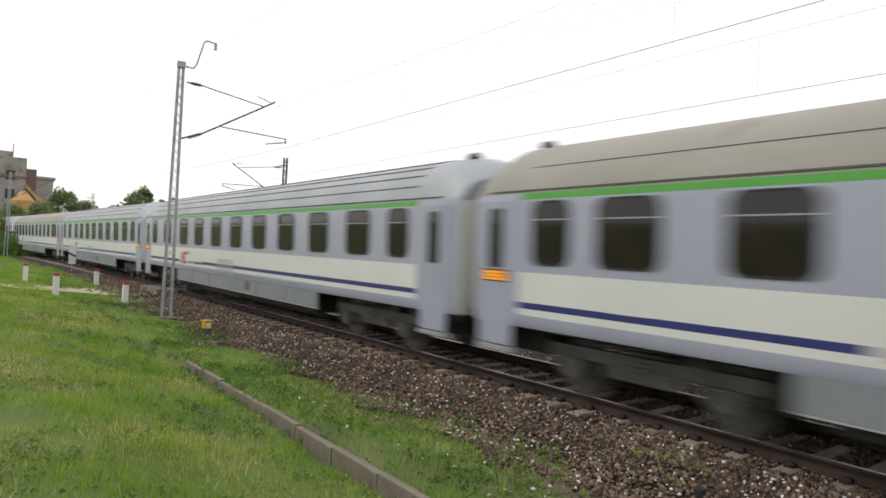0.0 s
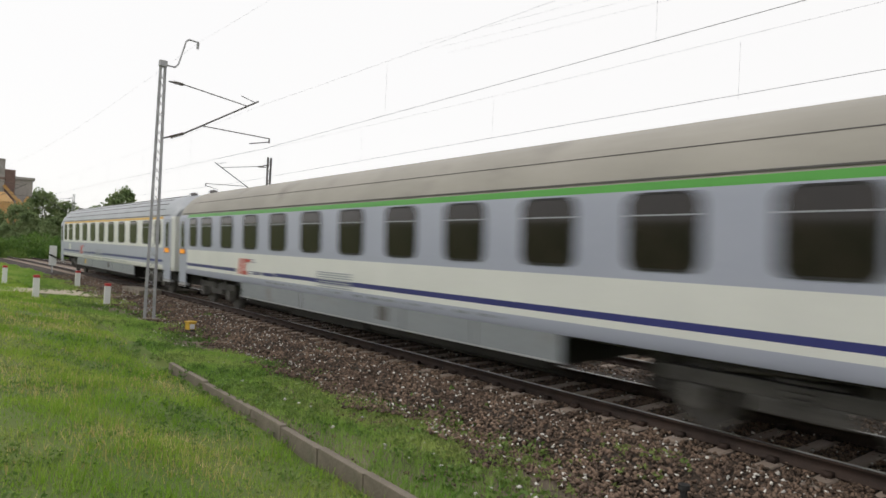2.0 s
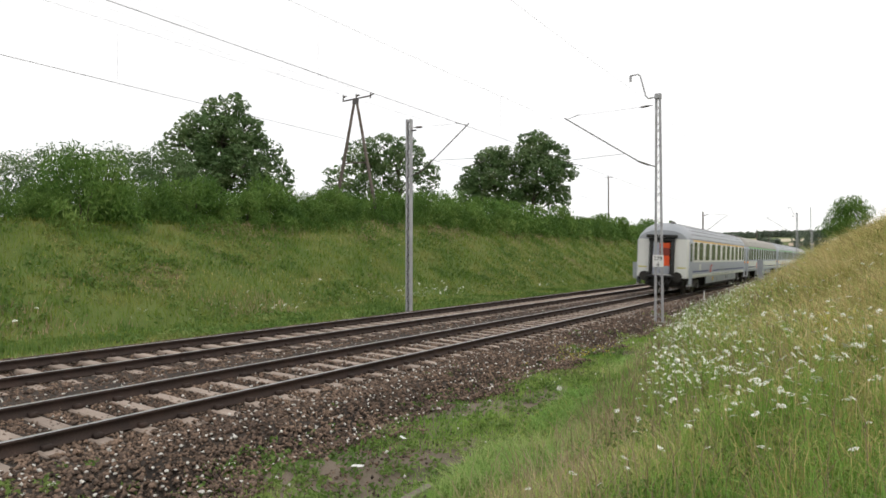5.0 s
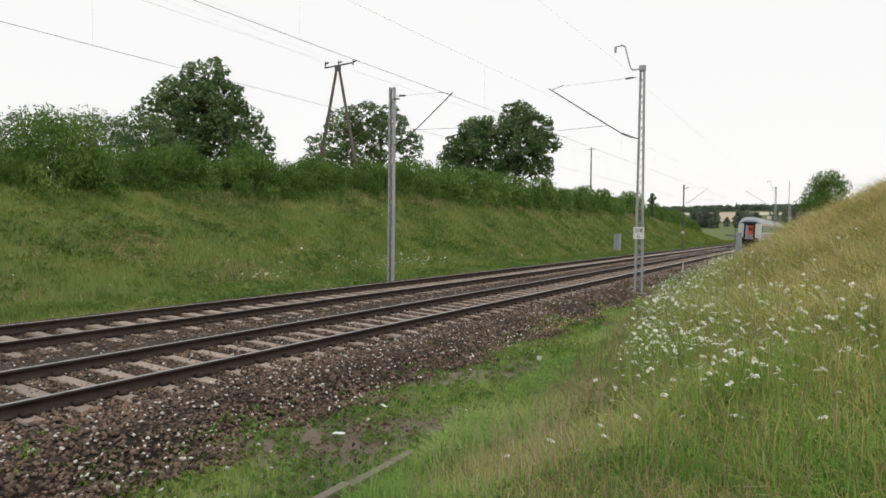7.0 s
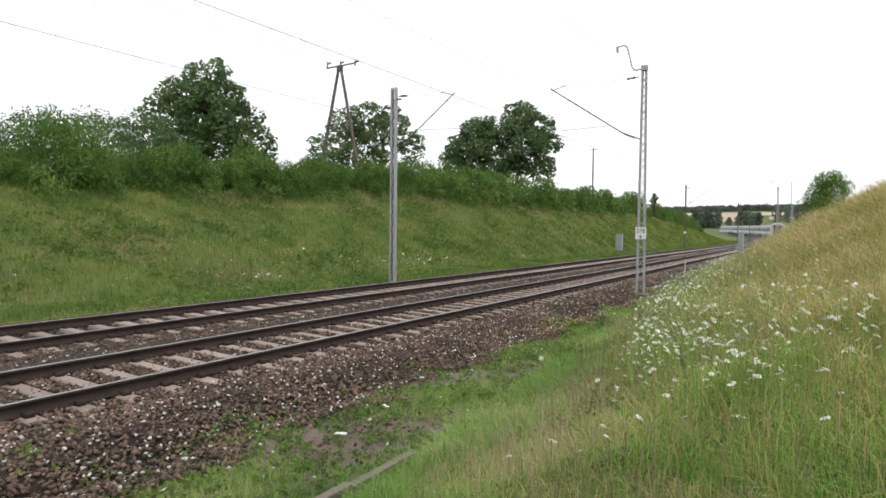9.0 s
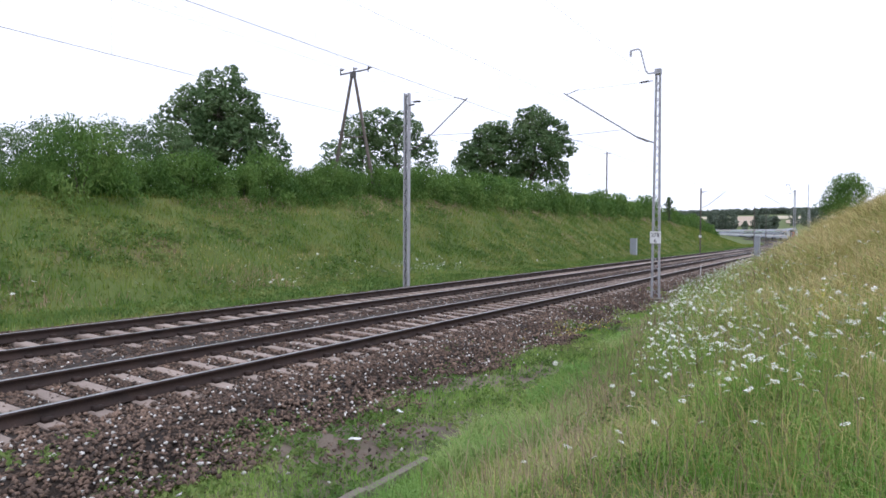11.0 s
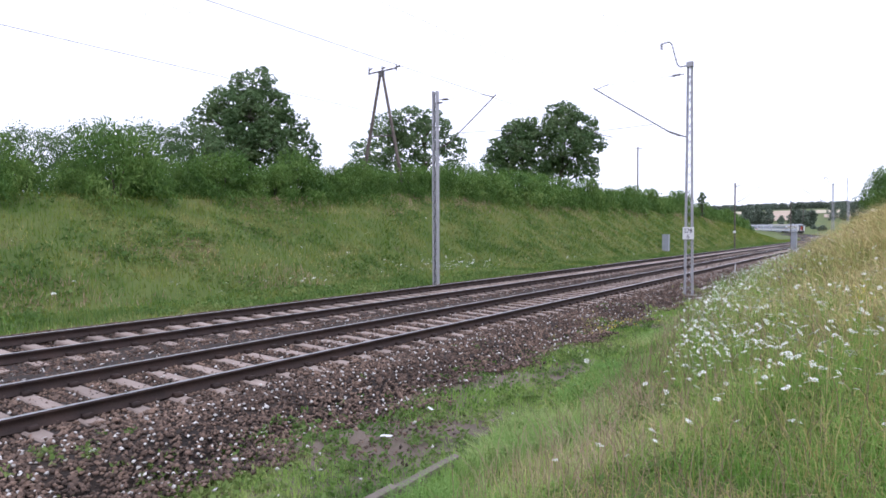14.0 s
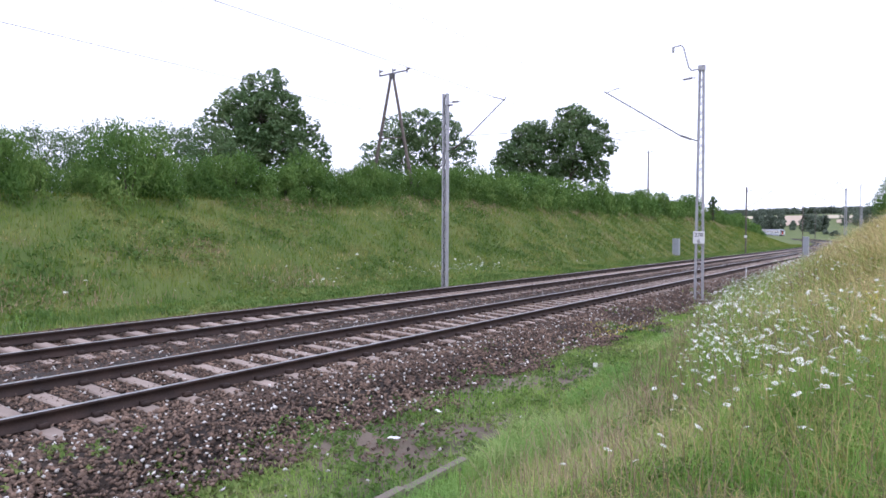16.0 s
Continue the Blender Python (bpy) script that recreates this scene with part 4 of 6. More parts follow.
def crossing():
    c = empty("level_crossing", 0, 0, 0, "pale gravel footpath and concrete deck crossing the tracks", "crossing", "structure")
    ys, us = np.linspace(-32.6, -29.6, 5), np.linspace(1.7, 26, 50)
    Y, U = np.meshgrid(ys, us, indexing="ij")
    Y = Y + 0.25 * np.sin(U * 0.9) * np.where(abs(Y + 31.1) > 1.2, 1, 0)
    Z = np.maximum(ground_z(U, Y) + 0.045, -9)
    V = np.stack([xc(Y) + U, Y, Z], -1).reshape(-1, 3)
    m = len(us)
    i, j = np.meshgrid(np.arange(len(ys) - 1), np.arange(m - 1), indexing="ij")
    a = (i * m + j).ravel()
    put("path", flat_mesh("path", V, np.stack([a, a + 1, a + m + 1, a + m], 1), surface("sandy_gravel", (0.36, 0.31, 0.23), (0.5, 0.44, 0.35), 1.5, 0.95, 0, 30, 0.4), smooth=True), c)
    for u0 in (0.0, FAR):
        for a0, a1 in ((-0.66, 0.66), (0.85, 1.75) if u0 == 0 else (0.85, 2.2)):
            for q in range(3):
                y0 = -32.6 + q * 1.0
                x0 = float(xc(y0)) + u0
                part("deck_slab", box(B(), x0 + a0, x0 + a1, y0, y0 + 0.98, -0.2 + 0.05, 0.04, 0.015), M_CONCRETE, c)


crossing()


def a_pole():
    x, y = -31.6, 39.0
    z = float(np.interp(y, CREST_Y, CREST_Z))
    p = empty("power_pole", x, y, z, "dark A-frame power pole with crossarm behind the hedge", "power pole", rz=12)
    top = 14.2 - z
    part("leg", rod(B(), (-1.95, 0, -0.3), (-0.1, 0, top - 0.3), 0.15, 10, 0.1), M_POLE, p)
    part("leg", rod(B(), (1.95, 0, -0.3), (0.1, 0, top - 0.3), 0.15, 10, 0.1), M_POLE, p)
    part("brace", rod(B(), (-0.98, 0, top * 0.48), (0.98, 0, top * 0.48), 0.05, 8), M_POLE, p)
    part("head", box(B(), -0.22, 0.22, -0.1, 0.1, top - 0.5, top - 0.1, 0.02), M_DARKSTEEL, p)
    part("crossarm", bars(B(), (-1.1, 0, top - 0.2), (1.3, 0, top + 0.05), 0.09, 0.09), M_DARKSTEEL, p)
    for dx in (-1.05, 0.05, 1.25):
        bm = B()
        rod(bm, (dx, 0, top - 0.15), (dx, 0, top + 0.3), 0.05, 8, 0.035)
        rod(bm, (dx, 0.0, top + 0.1), (dx + 0.35, -0.2, top + 0.12), 0.06, 8)
        part("insulator", bm, M_BARK, p)
    for dx in (-1.0, 0.1, 1.2):
        strung("power_line", [(x + dx, y, 14.3), (x + dx + 8.0, y - 72, 15.0)], 0.003, "thin power line from the A-frame pole", 0.5, 24)


a_pole()


def plain_pole(x, y, h, z):
    p = empty("utility_pole", x, y, z, "slim dark utility pole behind the hedge", "utility pole")
    part("shaft", rod(B(), (0, 0, -0.3), (0, 0, h), 0.13, 10, 0.09), M_POLE, p)
    part("crossarm", bars(B(), (-0.7, 0, h - 0.2), (0.7, 0, h - 0.2), 0.06, 0.06), M_DARKSTEEL, p)


plain_pole(-31.0, 100.0, 9.8, 4.9)


# ---- sleepers ----
def sleepers():
    bm = B()
    for v in bmesh.ops.create_cube(bm, size=2.0)["verts"]:
        v.co = Vector((1.28 * v.co.x, (0.105 if v.co.z > 0 else 0.14) * v.co.y, 0.0 if v.co.z > 0 else -0.2))
    bmesh.ops.bevel(bm, geom=bm.edges[:], offset=0.018, segments=1, affect="EDGES")
    me = bm_mesh("sleeper", bm, M_SLEEPER)
    base_clip = np.array([(x, y, z) for z in (-0.02, 0.045) for x, y in ((-0.045, -0.055), (0.045, -0.055), (0.045, 0.055), (-0.045, 0.055))])
    quads = np.array([(0, 3, 2, 1), (4, 5, 6, 7), (0, 1, 5, 4), (1, 2, 6, 5), (2, 3, 7, 6), (3, 0, 4, 7)])
    for track, u0 in zip(TRACKS, (0.0, FAR)):
        rest_v, rest_f, k = [], [], 0
        clip_v, clip_f, j = [], [], 0
        base = np.array([(x, y, z) for z in (-0.2, 0.0) for x, y in ((-1.28, -0.12), (1.28, -0.12), (1.28, 0.12), (-1.28, 0.12))])
        for s in np.arange(-149.54, 300, TIE):
            c = line_at(s, u0, -0.165)
            th = float(np.interp(s, S, TH))
            ct, st = math.cos(th), math.sin(th)
            if -45 < s < 105:
                ob = put("sleeper", me, track)
                ob.matrix_basis = pose(*c, 0, -math.degrees(math.atan(CANT)), math.degrees(th) + random.uniform(-0.5, 0.5))
            else:
                V = base.copy()
                V[:, 0], V[:, 1] = c[0] + base[:, 0] * ct - base[:, 1] * st, c[1] + base[:, 0] * st + base[:, 1] * ct
                V[:, 2] = base[:, 2] + c[2] + CANT * base[:, 0]
                rest_v.append(V)
                rest_f.append(quads + 8 * k)
                k += 1
            if -30 < s < 60:
                for d in (-0.7525, 0.7525):
                    for e in (-0.115, 0.115):
                        clip_v.append(base_clip + line_at(s, u0 + d + e, -0.15))
                        clip_f.append(quads + 8 * j)
                        j += 1
        put("far_sleeper", flat_mesh("far_sleeper", np.concatenate(rest_v), np.concatenate(rest_f), M_SLEEPER), track, kind="stuff")
        put("rail_clip", flat_mesh("rail_clip", np.concatenate(clip_v), np.concatenate(clip_f), M_RAIL), track, kind="stuff")


TIE = 0.6
sleepers()


# ---- scattered stones, grass and flowers ----
RNG = np.random.default_rng(11)
M_WEED = leafy("weed_leaves", (0.08, 0.155, 0.035), (0.14, 0.23, 0.055), (0.25, 0.31, 0.1))


def leaf_cloud(centres, radii, per, size, flat=0.8, upright=0.0, rng=RNG, level=1.0):
    """Leaves (one quad each) round clump centres."""
    n = len(centres)
    c = np.repeat(centres, per, 0)
    r = np.repeat(radii, per)[:, None]
    d = rng.normal(0, 1, (n * per, 3))
    d /= np.linalg.norm(d, axis=1)[:, None]
    p = c + d * r * rng.uniform(0.3, 1.0, (n * per, 1)) ** 0.5 * np.array([1, 1, flat])
    a = rng.normal(0, 1, (n * per, 3))
    if upright:
        a = a * (1 - upright) + np.array([0, 0, 1.6]) * upright
    a[:, 2] *= level
    a /= np.linalg.norm(a, axis=1)[:, None]
    b = np.cross(a, rng.normal(0, 1, (n * per, 3)))
    b[:, 2] *= level
    b /= np.linalg.norm(b, axis=1)[:, None] + 1e-9
    s = size * rng.uniform(0.6, 1.4, (n * per, 1))
    k = 0.45 if not upright else 0.22
    V = np.stack([p - a * s, p + b * s * k, p + a * s, p - b * s * k], 1).reshape(-1, 3)
    return V, np.arange(4 * n * per).reshape(-1, 4)


OCTA = np.array([(1, 0, 0), (-1, 0, 0), (0, 1, 0), (0, -1, 0), (0, 0, 1), (0, 0, -1)], float)
OCTA_F = np.array([(0, 2, 4), (2, 1, 4), (1, 3, 4), (3, 0, 4), (2, 0, 5), (1, 2, 5), (3, 1, 5), (0, 3, 5)])


def stones(name, U, Y, size, mat, label, lift=0.01):
    n = len(U)
    Z = ground_z(U, Y) + lift + lean_of(U)
    C = np.stack([xc(Y) + U, Y, Z], 1)
    r = size * RNG.uniform(0.55, 1.3, (n, 1, 1)) * RNG.uniform(0.6, 1.25, (n, 6, 1))
    V = OCTA[None] * r
    V[:, :, 2] *= 0.75
    V += RNG.normal(0, 0.18, (n, 6, 3)) * r
    a, b = RNG.uniform(0, 6.28, n), RNG.normal(0, 0.5, n)
    ca, sa, cb, sb = np.cos(a)[:, None], np.sin(a)[:, None], np.cos(b)[:, None], np.sin(b)[:, None]
    x, y, z = V[..., 0], V[..., 1], V[..., 2]
    y, z = y * cb - z * sb, y * sb + z * cb
    x, y = x * ca - y * sa, x * sa + y * ca
    V = np.stack([x, y, z], -1) + C[:, None]
    F = (OCTA_F[None] + 6 * np.arange(n)[:, None, None]).reshape(-1, 3)
    put(name, flat_mesh(name, V.reshape(-1, 3), F, mat), None, label, "stones", "stuff")


def near_y(n, lo, hi, dense=12.0):
    """Distances along the line, closer together near the middle."""
    a, b = math.asinh(lo / dense), math.asinh(hi / dense)
    return dense * np.sinh(RNG.uniform(a, b, n))


n_ = 190000
y_ = near_y(n_, -45, 75, 9)
u_ = np.where(RNG.uniform(0, 1, n_) < 0.6, RNG.uniform(-0.9, 3.3, n_), RNG.uniform(-6.6, -0.7, n_))
u_ = u_ + np.clip((u_ - 2.3) / 0.9, 0, 1) * (0.22 * np.sin(y_ * 1.9) + 0.16 * np.sin(y_ * 4.3 + 1) + RNG.normal(0, 0.12, n_))
k_ = np.floor((y_ - 0.46) / TIE + 0.5)
off_ = abs(y_ - 0.46 - TIE * k_)
end_ = 1.2 + 0.1 * np.sin(k_ * 2.7) * np.sin(k_ * 1.3 + 1)
bare_ = ((u_ < end_) & (u_ > -1.1)) | (abs(u_ - FAR) < 0.85)
on_ = (off_ < 0.135) & bare_ & (RNG.uniform(0, 1, n_) < np.where((abs(u_) < 0.45) | (abs(u_ - FAR) < 0.45), 0.86, 0.975))
u_, y_, off_, bare_ = u_[~on_], y_[~on_], off_[~on_], bare_[~on_]
high_ = ((off_ < 0.135) & ~bare_ & (abs(u_) < 1.33)) | ((u_ > -3.12) & (u_ < -1.9)) | ((u_ < -4.9) & (u_ > -5.6))
for sel_, up_, nm_ in ((~high_, 0.085, "ballast_stones"), (high_, 0.125, "covering_stones")):
    stones(nm_, u_[sel_], y_[sel_], 0.032, M_STONE, "loose brown crushed-stone ballast", up_)
n_ = 6400
y_ = near_y(n_, -45, 80, 10)
stones("pale_stones", np.concatenate([RNG.uniform(-2.9, -0.8, 2000), RNG.uniform(-0.7, 1.2, 1100), RNG.uniform(1.2, 3.2, 3100), RNG.uniform(3.0, 4.9, 200)]), y_, 0.025, M_WHITE_STONE, "pale limestone pieces among the ballast", 0.1)
stones("verge_stones", 2.7 + np.abs(RNG.normal(0, 0.8, 20000)), near_y(20000, -40, 50, 11), 0.024, M_STONE, "small stones at the edge of the ballast", 0.012)


def blades(name, U, Y, h, w, mat, label, lean=0.35, segs=1, droop=0.0):
    """Grass: one tapered blade at each place."""
    n = len(U)
    Z = ground_z(U, Y) + rough(U, Y) - 0.02
    C = np.stack([xc(Y) + U, Y, Z], 1)
    a = RNG.uniform(0, 6.283, n)
    side = np.stack([np.cos(a), np.sin(a), np.zeros(n)], 1)
    b = RNG.uniform(0, 6.283, n)
    tilt = np.abs(RNG.normal(0, lean, n))
    up = np.stack([np.cos(b) * np.sin(tilt), np.sin(b) * np.sin(tilt), np.cos(tilt)], 1)
    h, w = np.broadcast_to(h, n)[:, None], np.broadcast_to(w, n)[:, None]
    if segs == 1:
        V = np.stack([C - side * w / 2, C + side * w / 2, C + up * h], 1)
        F = np.arange(3 * n).reshape(n, 3)
        put(name, flat_mesh(name, V.reshape(-1, 3), F, mat), None, label, "grass", "stuff")
        return
    mid = C + up * h * 0.55
    out = np.stack([np.cos(b), np.sin(b), np.zeros(n)], 1)
    tip = C + up * h + out * h * droop - np.array([0, 0, 1]) * h * droop * 0.5
    V = np.stack([C - side * w / 2, C + side * w / 2, mid + side * w * 0.35, mid - side * w * 0.35, tip], 1)
    i = 5 * np.arange(n)[:, None]
    F = np.concatenate([i + np.array([0, 1, 2]), i + np.array([0, 2, 3]), i + np.array([3, 2, 4])])
    put(name, flat_mesh(name, V.reshape(-1, 3), F, mat), None, label, "grass", "stuff")


def patchy(U, Y, keep, scale=0.8):
    v = np.sin(U * scale * 1.3 + 1.7 * np.sin(Y * 0.31 * scale)) * np.sin(Y * scale * 0.9 + 1.1 * np.sin(U * 0.7 * scale)) + RNG.normal(0, 0.35, len(U))
    return v > keep


def verge_soil():
    ys, us = np.arange(-28, 30, 0.35), np.linspace(2.75, 5.12, 9)
    Y, U = np.meshgrid(ys, us, indexing="ij")
    Z = ground_z(U, Y) + rough(U, Y) + 0.012
    V = np.stack([xc(Y) + U, Y, Z], -1).reshape(-1, 3)
    m = len(us)
    i, j = np.meshgrid(np.arange(len(ys) - 1), np.arange(m - 1), indexing="ij")
    a = (i * m + j).ravel()
    mat = surface("verge_soil", (0.115, 0.09, 0.066), (0.195, 0.155, 0.118), 0.9, 0.95, 0, 35, 0.7, spots=((0.075, 0.09, 0.035), 1.1, 0.56))
    put("verge", flat_mesh("verge", V, np.stack([a, a + 1, a + m + 1, a + m], 1), mat, smooth=True), None, "bare brown soil verge beside the ballast", "ground", "structure")


verge_soil()
# mown lawn on the camera's side, looking back along the line
n_ = 260000
Y_, U_ = near_y(n_, -45, 3.5, 7), 5.3 + 9.5 * RNG.uniform(0, 1, n_) ** 0.9
d_ = np.hypot(U_ - 8.6, Y_)
ok = (d_ > 1.2)
U_, Y_, d_ = U_[ok], Y_[ok], d_[ok]
blades("lawn_grass", U_, Y_, RNG.uniform(0.04, 0.12, len(U_)) * (1 + 0.7 * np.clip(np.sin(3.1 * U_ + 1.7 * np.sin(2.3 * Y_)) * np.sin(2.7 * Y_ + np.sin(1.9 * U_)), -0.5, 1)), 0.007 + 0.0011 * d_, M_GRASS, "short green mown lawn with yellowed patches", 0.5)
n_ = 85000
Y_, U_ = near_y(n_, -30, 3.5, 6), 5.4 + 8.0 * RNG.uniform(0, 1, n_)
ok = patchy(U_, Y_, 0.25, 1.3) & (np.hypot(U_ - 8.6, Y_) > 1.2)
blades("dry_lawn_grass", U_[ok], Y_[ok], RNG.uniform(0.05, 0.14, ok.sum()), 0.007 + 0.001 * np.abs(Y_[ok]), M_DRYGRASS, "yellowed blades in the mown lawn", 0.7)
n_ = 190000
Y_, U_ = near_y(n_, -60, 3, 12), RNG.uniform(2.7, 5.15, n_)
ok = patchy(U_, Y_, 0.15 - 0.6 * np.clip((U_ - 3.2) / 2, 0, 1)) & ((Y_ > -29.4) | (Y_ < -32.8))
U_, Y_ = U_[ok], Y_[ok]
blades("verge_grass", U_, Y_, RNG.uniform(0.05, 0.17, len(U_)), 0.008 + 0.0009 * np.abs(Y_), M_GREENGRASS, "patchy weeds between ballast and edging", 0.6)
n_ = 40000
Y_, U_ = RNG.uniform(-110, -26, n_), RNG.uniform(2.8, 14, n_)
ok = (Y_ > -29.4) | (Y_ < -32.8)
blades("meadow_grass", U_[ok], Y_[ok], RNG.uniform(0.06, 0.2, ok.sum()), 0.05, M_GRASS, "short green meadow beyond the crossing", 0.5)
# verge and bank ahead
def broad(U, Y, a=1.0, b=0.0):
    """Smooth uneven patches, about -1 to 1, of a metre or two."""
    return 0.5 * np.sin(1.9 * a * U + 1.3 * np.sin(1.1 * a * Y + b) + b) + 0.5 * np.sin(1.5 * a * Y - 0.8 * np.sin(2.3 * a * U + 2 * b) + 1.7 * b)


n_ = 120000
Y_ = near_y(n_, 1, 45, 9)
U_ = RNG.uniform(2.4, 5.6, n_)
ok = broad(U_, Y_, 1.1, 0.7) + RNG.normal(0, 0.3, n_) > 1.0 - 1.0 * np.clip((U_ - 2.6) / 1.6, 0, 1.25) - 0.5 * np.clip((Y_ - 9) / 8, 0, 1)
U_, Y_ = U_[ok], Y_[ok]
blades("verge_weeds", U_, Y_, RNG.uniform(0.05, 0.18, len(U_)), 0.007 + 0.0009 * Y_, M_GREENGRASS, "patchy green weeds on bare soil by the ballast", 0.6)
n_ = 235000
Y_ = 1.6 + near_y(n_, 0, 60, 6)
foot_ = np.interp(Y_, (0, 5.2, 7, 15, 25, 60), (5.4, 5.4, 4.95, 4.2, 3.6, 3.2))
U_ = foot_ + RNG.uniform(0, 1, n_) ** 1.1 * np.interp(Y_, (0, 10, 30), (8, 9, 11))
keep = (np.hypot(U_ - 8.636, Y_) > 1.9)
U_, Y_, foot_ = U_[keep], Y_[keep], foot_[keep]
up_ = np.clip((U_ - foot_) / 4.6, 0, 1)
worn = (broad(U_, Y_, 0.9, 2.1) > 0.25) & (up_ > 0.12) & (up_ < 0.75) & (Y_ < 11)
dry = RNG.uniform(0, 1, len(U_)) < 0.10 + 0.62 * up_ ** 1.6 * np.interp(Y_, (3, 8, 14), (0.15, 0.6, 1.0)) + np.where(worn, 0.3, 0) + 0.08 * broad(U_, Y_, 1.6, 0.4)
tall = (0.15 + 0.12 * np.clip(broad(U_, Y_, 1.3, 1.0), 0, 1) + 0.5 * up_ ** 1.3) * np.interp(Y_, (0, 5, 10), (0.55, 0.75, 1.0)) * RNG.uniform(0.45, 1.4, len(U_)) * np.where(worn, 0.6, 1.0)
thin = ~(worn & (RNG.uniform(0, 1, len(U_)) < 0.35))
for m_, sel, nm, lb in ((M_GREENGRASS, ~dry & thin, "bank_grass", "tall green grass on the cutting bank"), (M_DRYGRASS, dry & thin, "dry_bank_grass", "tall straw-coloured grass on the cutting bank")):
    blades(nm, U_[sel], Y_[sel], tall[sel] * (1.2 if nm[0] == "d" else 1), 0.0045 + 0.0007 * Y_[sel], m_, lb, 0.55, 2, 0.45)
# lush strip along the edging, and long straw bending over the top of the bank
n_ = 26000
Y_ = 3.2 + near_y(n_, 0, 16, 6)
U_ = np.interp(Y_, (0, 5.2, 7, 15, 25), (5.4, 5.4, 4.95, 4.3, 3.7)) + np.abs(RNG.normal(0, 0.6, n_))
ok = broad(U_, Y_, 1.2, 1.4) + RNG.normal(0, 0.4, n_) > -0.1
U_, Y_, n_ = U_[ok], Y_[ok], int(ok.sum())
blades("lush_grass", U_, Y_, RNG.uniform(0.14, 0.36, n_), 0.006 + 0.0007 * Y_, M_LUSH, "lush bright green grass along the edging", 0.4, 2, 0.5)
n_ = 15000
Y_ = 6.5 + near_y(n_, 0, 42, 14)
U_ = np.interp(Y_, (0, 5, 15, 25, 60), (9.8, 9.0, 7.4, 6.4, 5.8)) + RNG.uniform(0, 1, n_) ** 0.8 * 6.0
blades("straw_stalks", U_, Y_, RNG.uniform(0.45, 1.05, n_), 0.004 + 0.00065 * Y_, M_DRYGRASS, "long bending straw at the top of the bank", 0.5, 2, 0.55)
# far slope
n_ = 60000
Y_ = 2 + near_y(n_, 0, 150, 40)
U_ = -7.4 - RNG.gamma(1.7, 2.2, n_)
ok = patchy(U_, Y_, 0.1, 0.9) & (U_ > -20)
blades("slope_weeds", U_[ok], Y_[ok], RNG.uniform(0.12, 0.42, ok.sum()), 0.035 + 0.0006 * Y_[ok], M_WEED, "lush green weeds at the foot of the far slope", 0.7)
n_ = 120000
Y_ = 2 + near_y(n_, 0, 190, 45)
U_ = -7.3 - RNG.uniform(0, 1, n_) * 13.5
sel = RNG.uniform(0, 1, n_) < 0.05 + 0.12 * np.sin(U_ * 0.8 + 2 * np.sin(Y_ * 0.13))
hh = RNG.uniform(0.1, 0.34, n_) * np.interp(U_, (-14, -10, -8), (1.2, 0.7, 0.6))
for m_, s_, nm, lb in ((M_SLOPE, ~sel, "slope_grass", "rough green grass on the far slope"), (M_DRYGRASS, sel, "dry_slope_grass", "yellowed rough grass on the far slope")):
    blades(nm, U_[s_], Y_[s_], hh[s_] * (0.65 if nm[0] == "d" else 1.0), 0.03 + 0.0006 * Y_[s_], m_, lb, 0.5)


def weeds(name, U, Y, label, size=0.035, r=0.09, per=13):
    """Low leafy weeds: small clumps of broad leaves."""
    Z = ground_z(U, Y) + rough(U, Y) + 0.05
    V, F = leaf_cloud(np.stack([xc(Y) + U, Y, Z], 1), RNG.uniform(0.6, 1.4, len(U)) * r, per, size, 0.6)
    put(name, flat_mesh(name, V, F, M_WEED), None, label, "weeds", "stuff")


n_ = 7500
Y_, U_ = near_y(n_, -40, 40, 10), 2.3 + RNG.beta(2.0, 1.5, n_) * 3.1
ok = patchy(U_, Y_, np.where(Y_ > 0, 0.4, -0.05), 0.9)
weeds("verge_leaves", U_[ok], Y_[ok], "low broad-leaved weeds between ballast and edging")
n_ = 1100
Y_, U_ = 3.5 + near_y(n_, 0, 14, 8), 2.5 + 2.6 * RNG.uniform(0, 1, n_) ** 0.8
weeds("soil_weeds", U_, Y_, "mixed low weeds scattered over bare soil", 0.03, 0.075, 11)
n_ = 5200
Y_, U_ = near_y(n_, -26, 2, 6), 5.4 + 8.5 * RNG.uniform(0, 1, n_)
ok = patchy(U_, Y_, 0.15, 1.6) & (np.hypot(U_ - 8.6, Y_) > 1.6)
weeds("lawn_leaves", U_[ok], Y_[ok], "low clover and dark leaves in the mown lawn", 0.022, 0.085, 13)
n_ = 1500
Y_, U_ = near_y(n_, -30, 30, 9), RNG.uniform(1.6, 2.9, n_)
ok = patchy(U_, Y_, 0.75, 1.3)
weeds("ballast_weeds", U_[ok], Y_[ok], "small weeds growing in the ballast shoulder", 0.03, 0.07, 10)
n_ = 13000
Y_, U_ = 3 + near_y(n_, 0, 130, 40), -8 - 12.0 * RNG.uniform(0, 1, n_)
ok = patchy(U_, Y_, 0.1, 0.55)
weeds("slope_leaves", U_[ok], Y_[ok], "dark clumps of weeds on the far slope", 0.075, 0.26, 12)
n_ = 12000
Y_ = 4 + near_y(n_, 0, 130, 45)
U_ = np.where(Y_ < 22, RNG.uniform(-14.3, -12.3, n_), -20.3 + np.abs(RNG.normal(0, 1.1, n_)))
ok = patchy(U_, Y_, 0.05, 0.5)
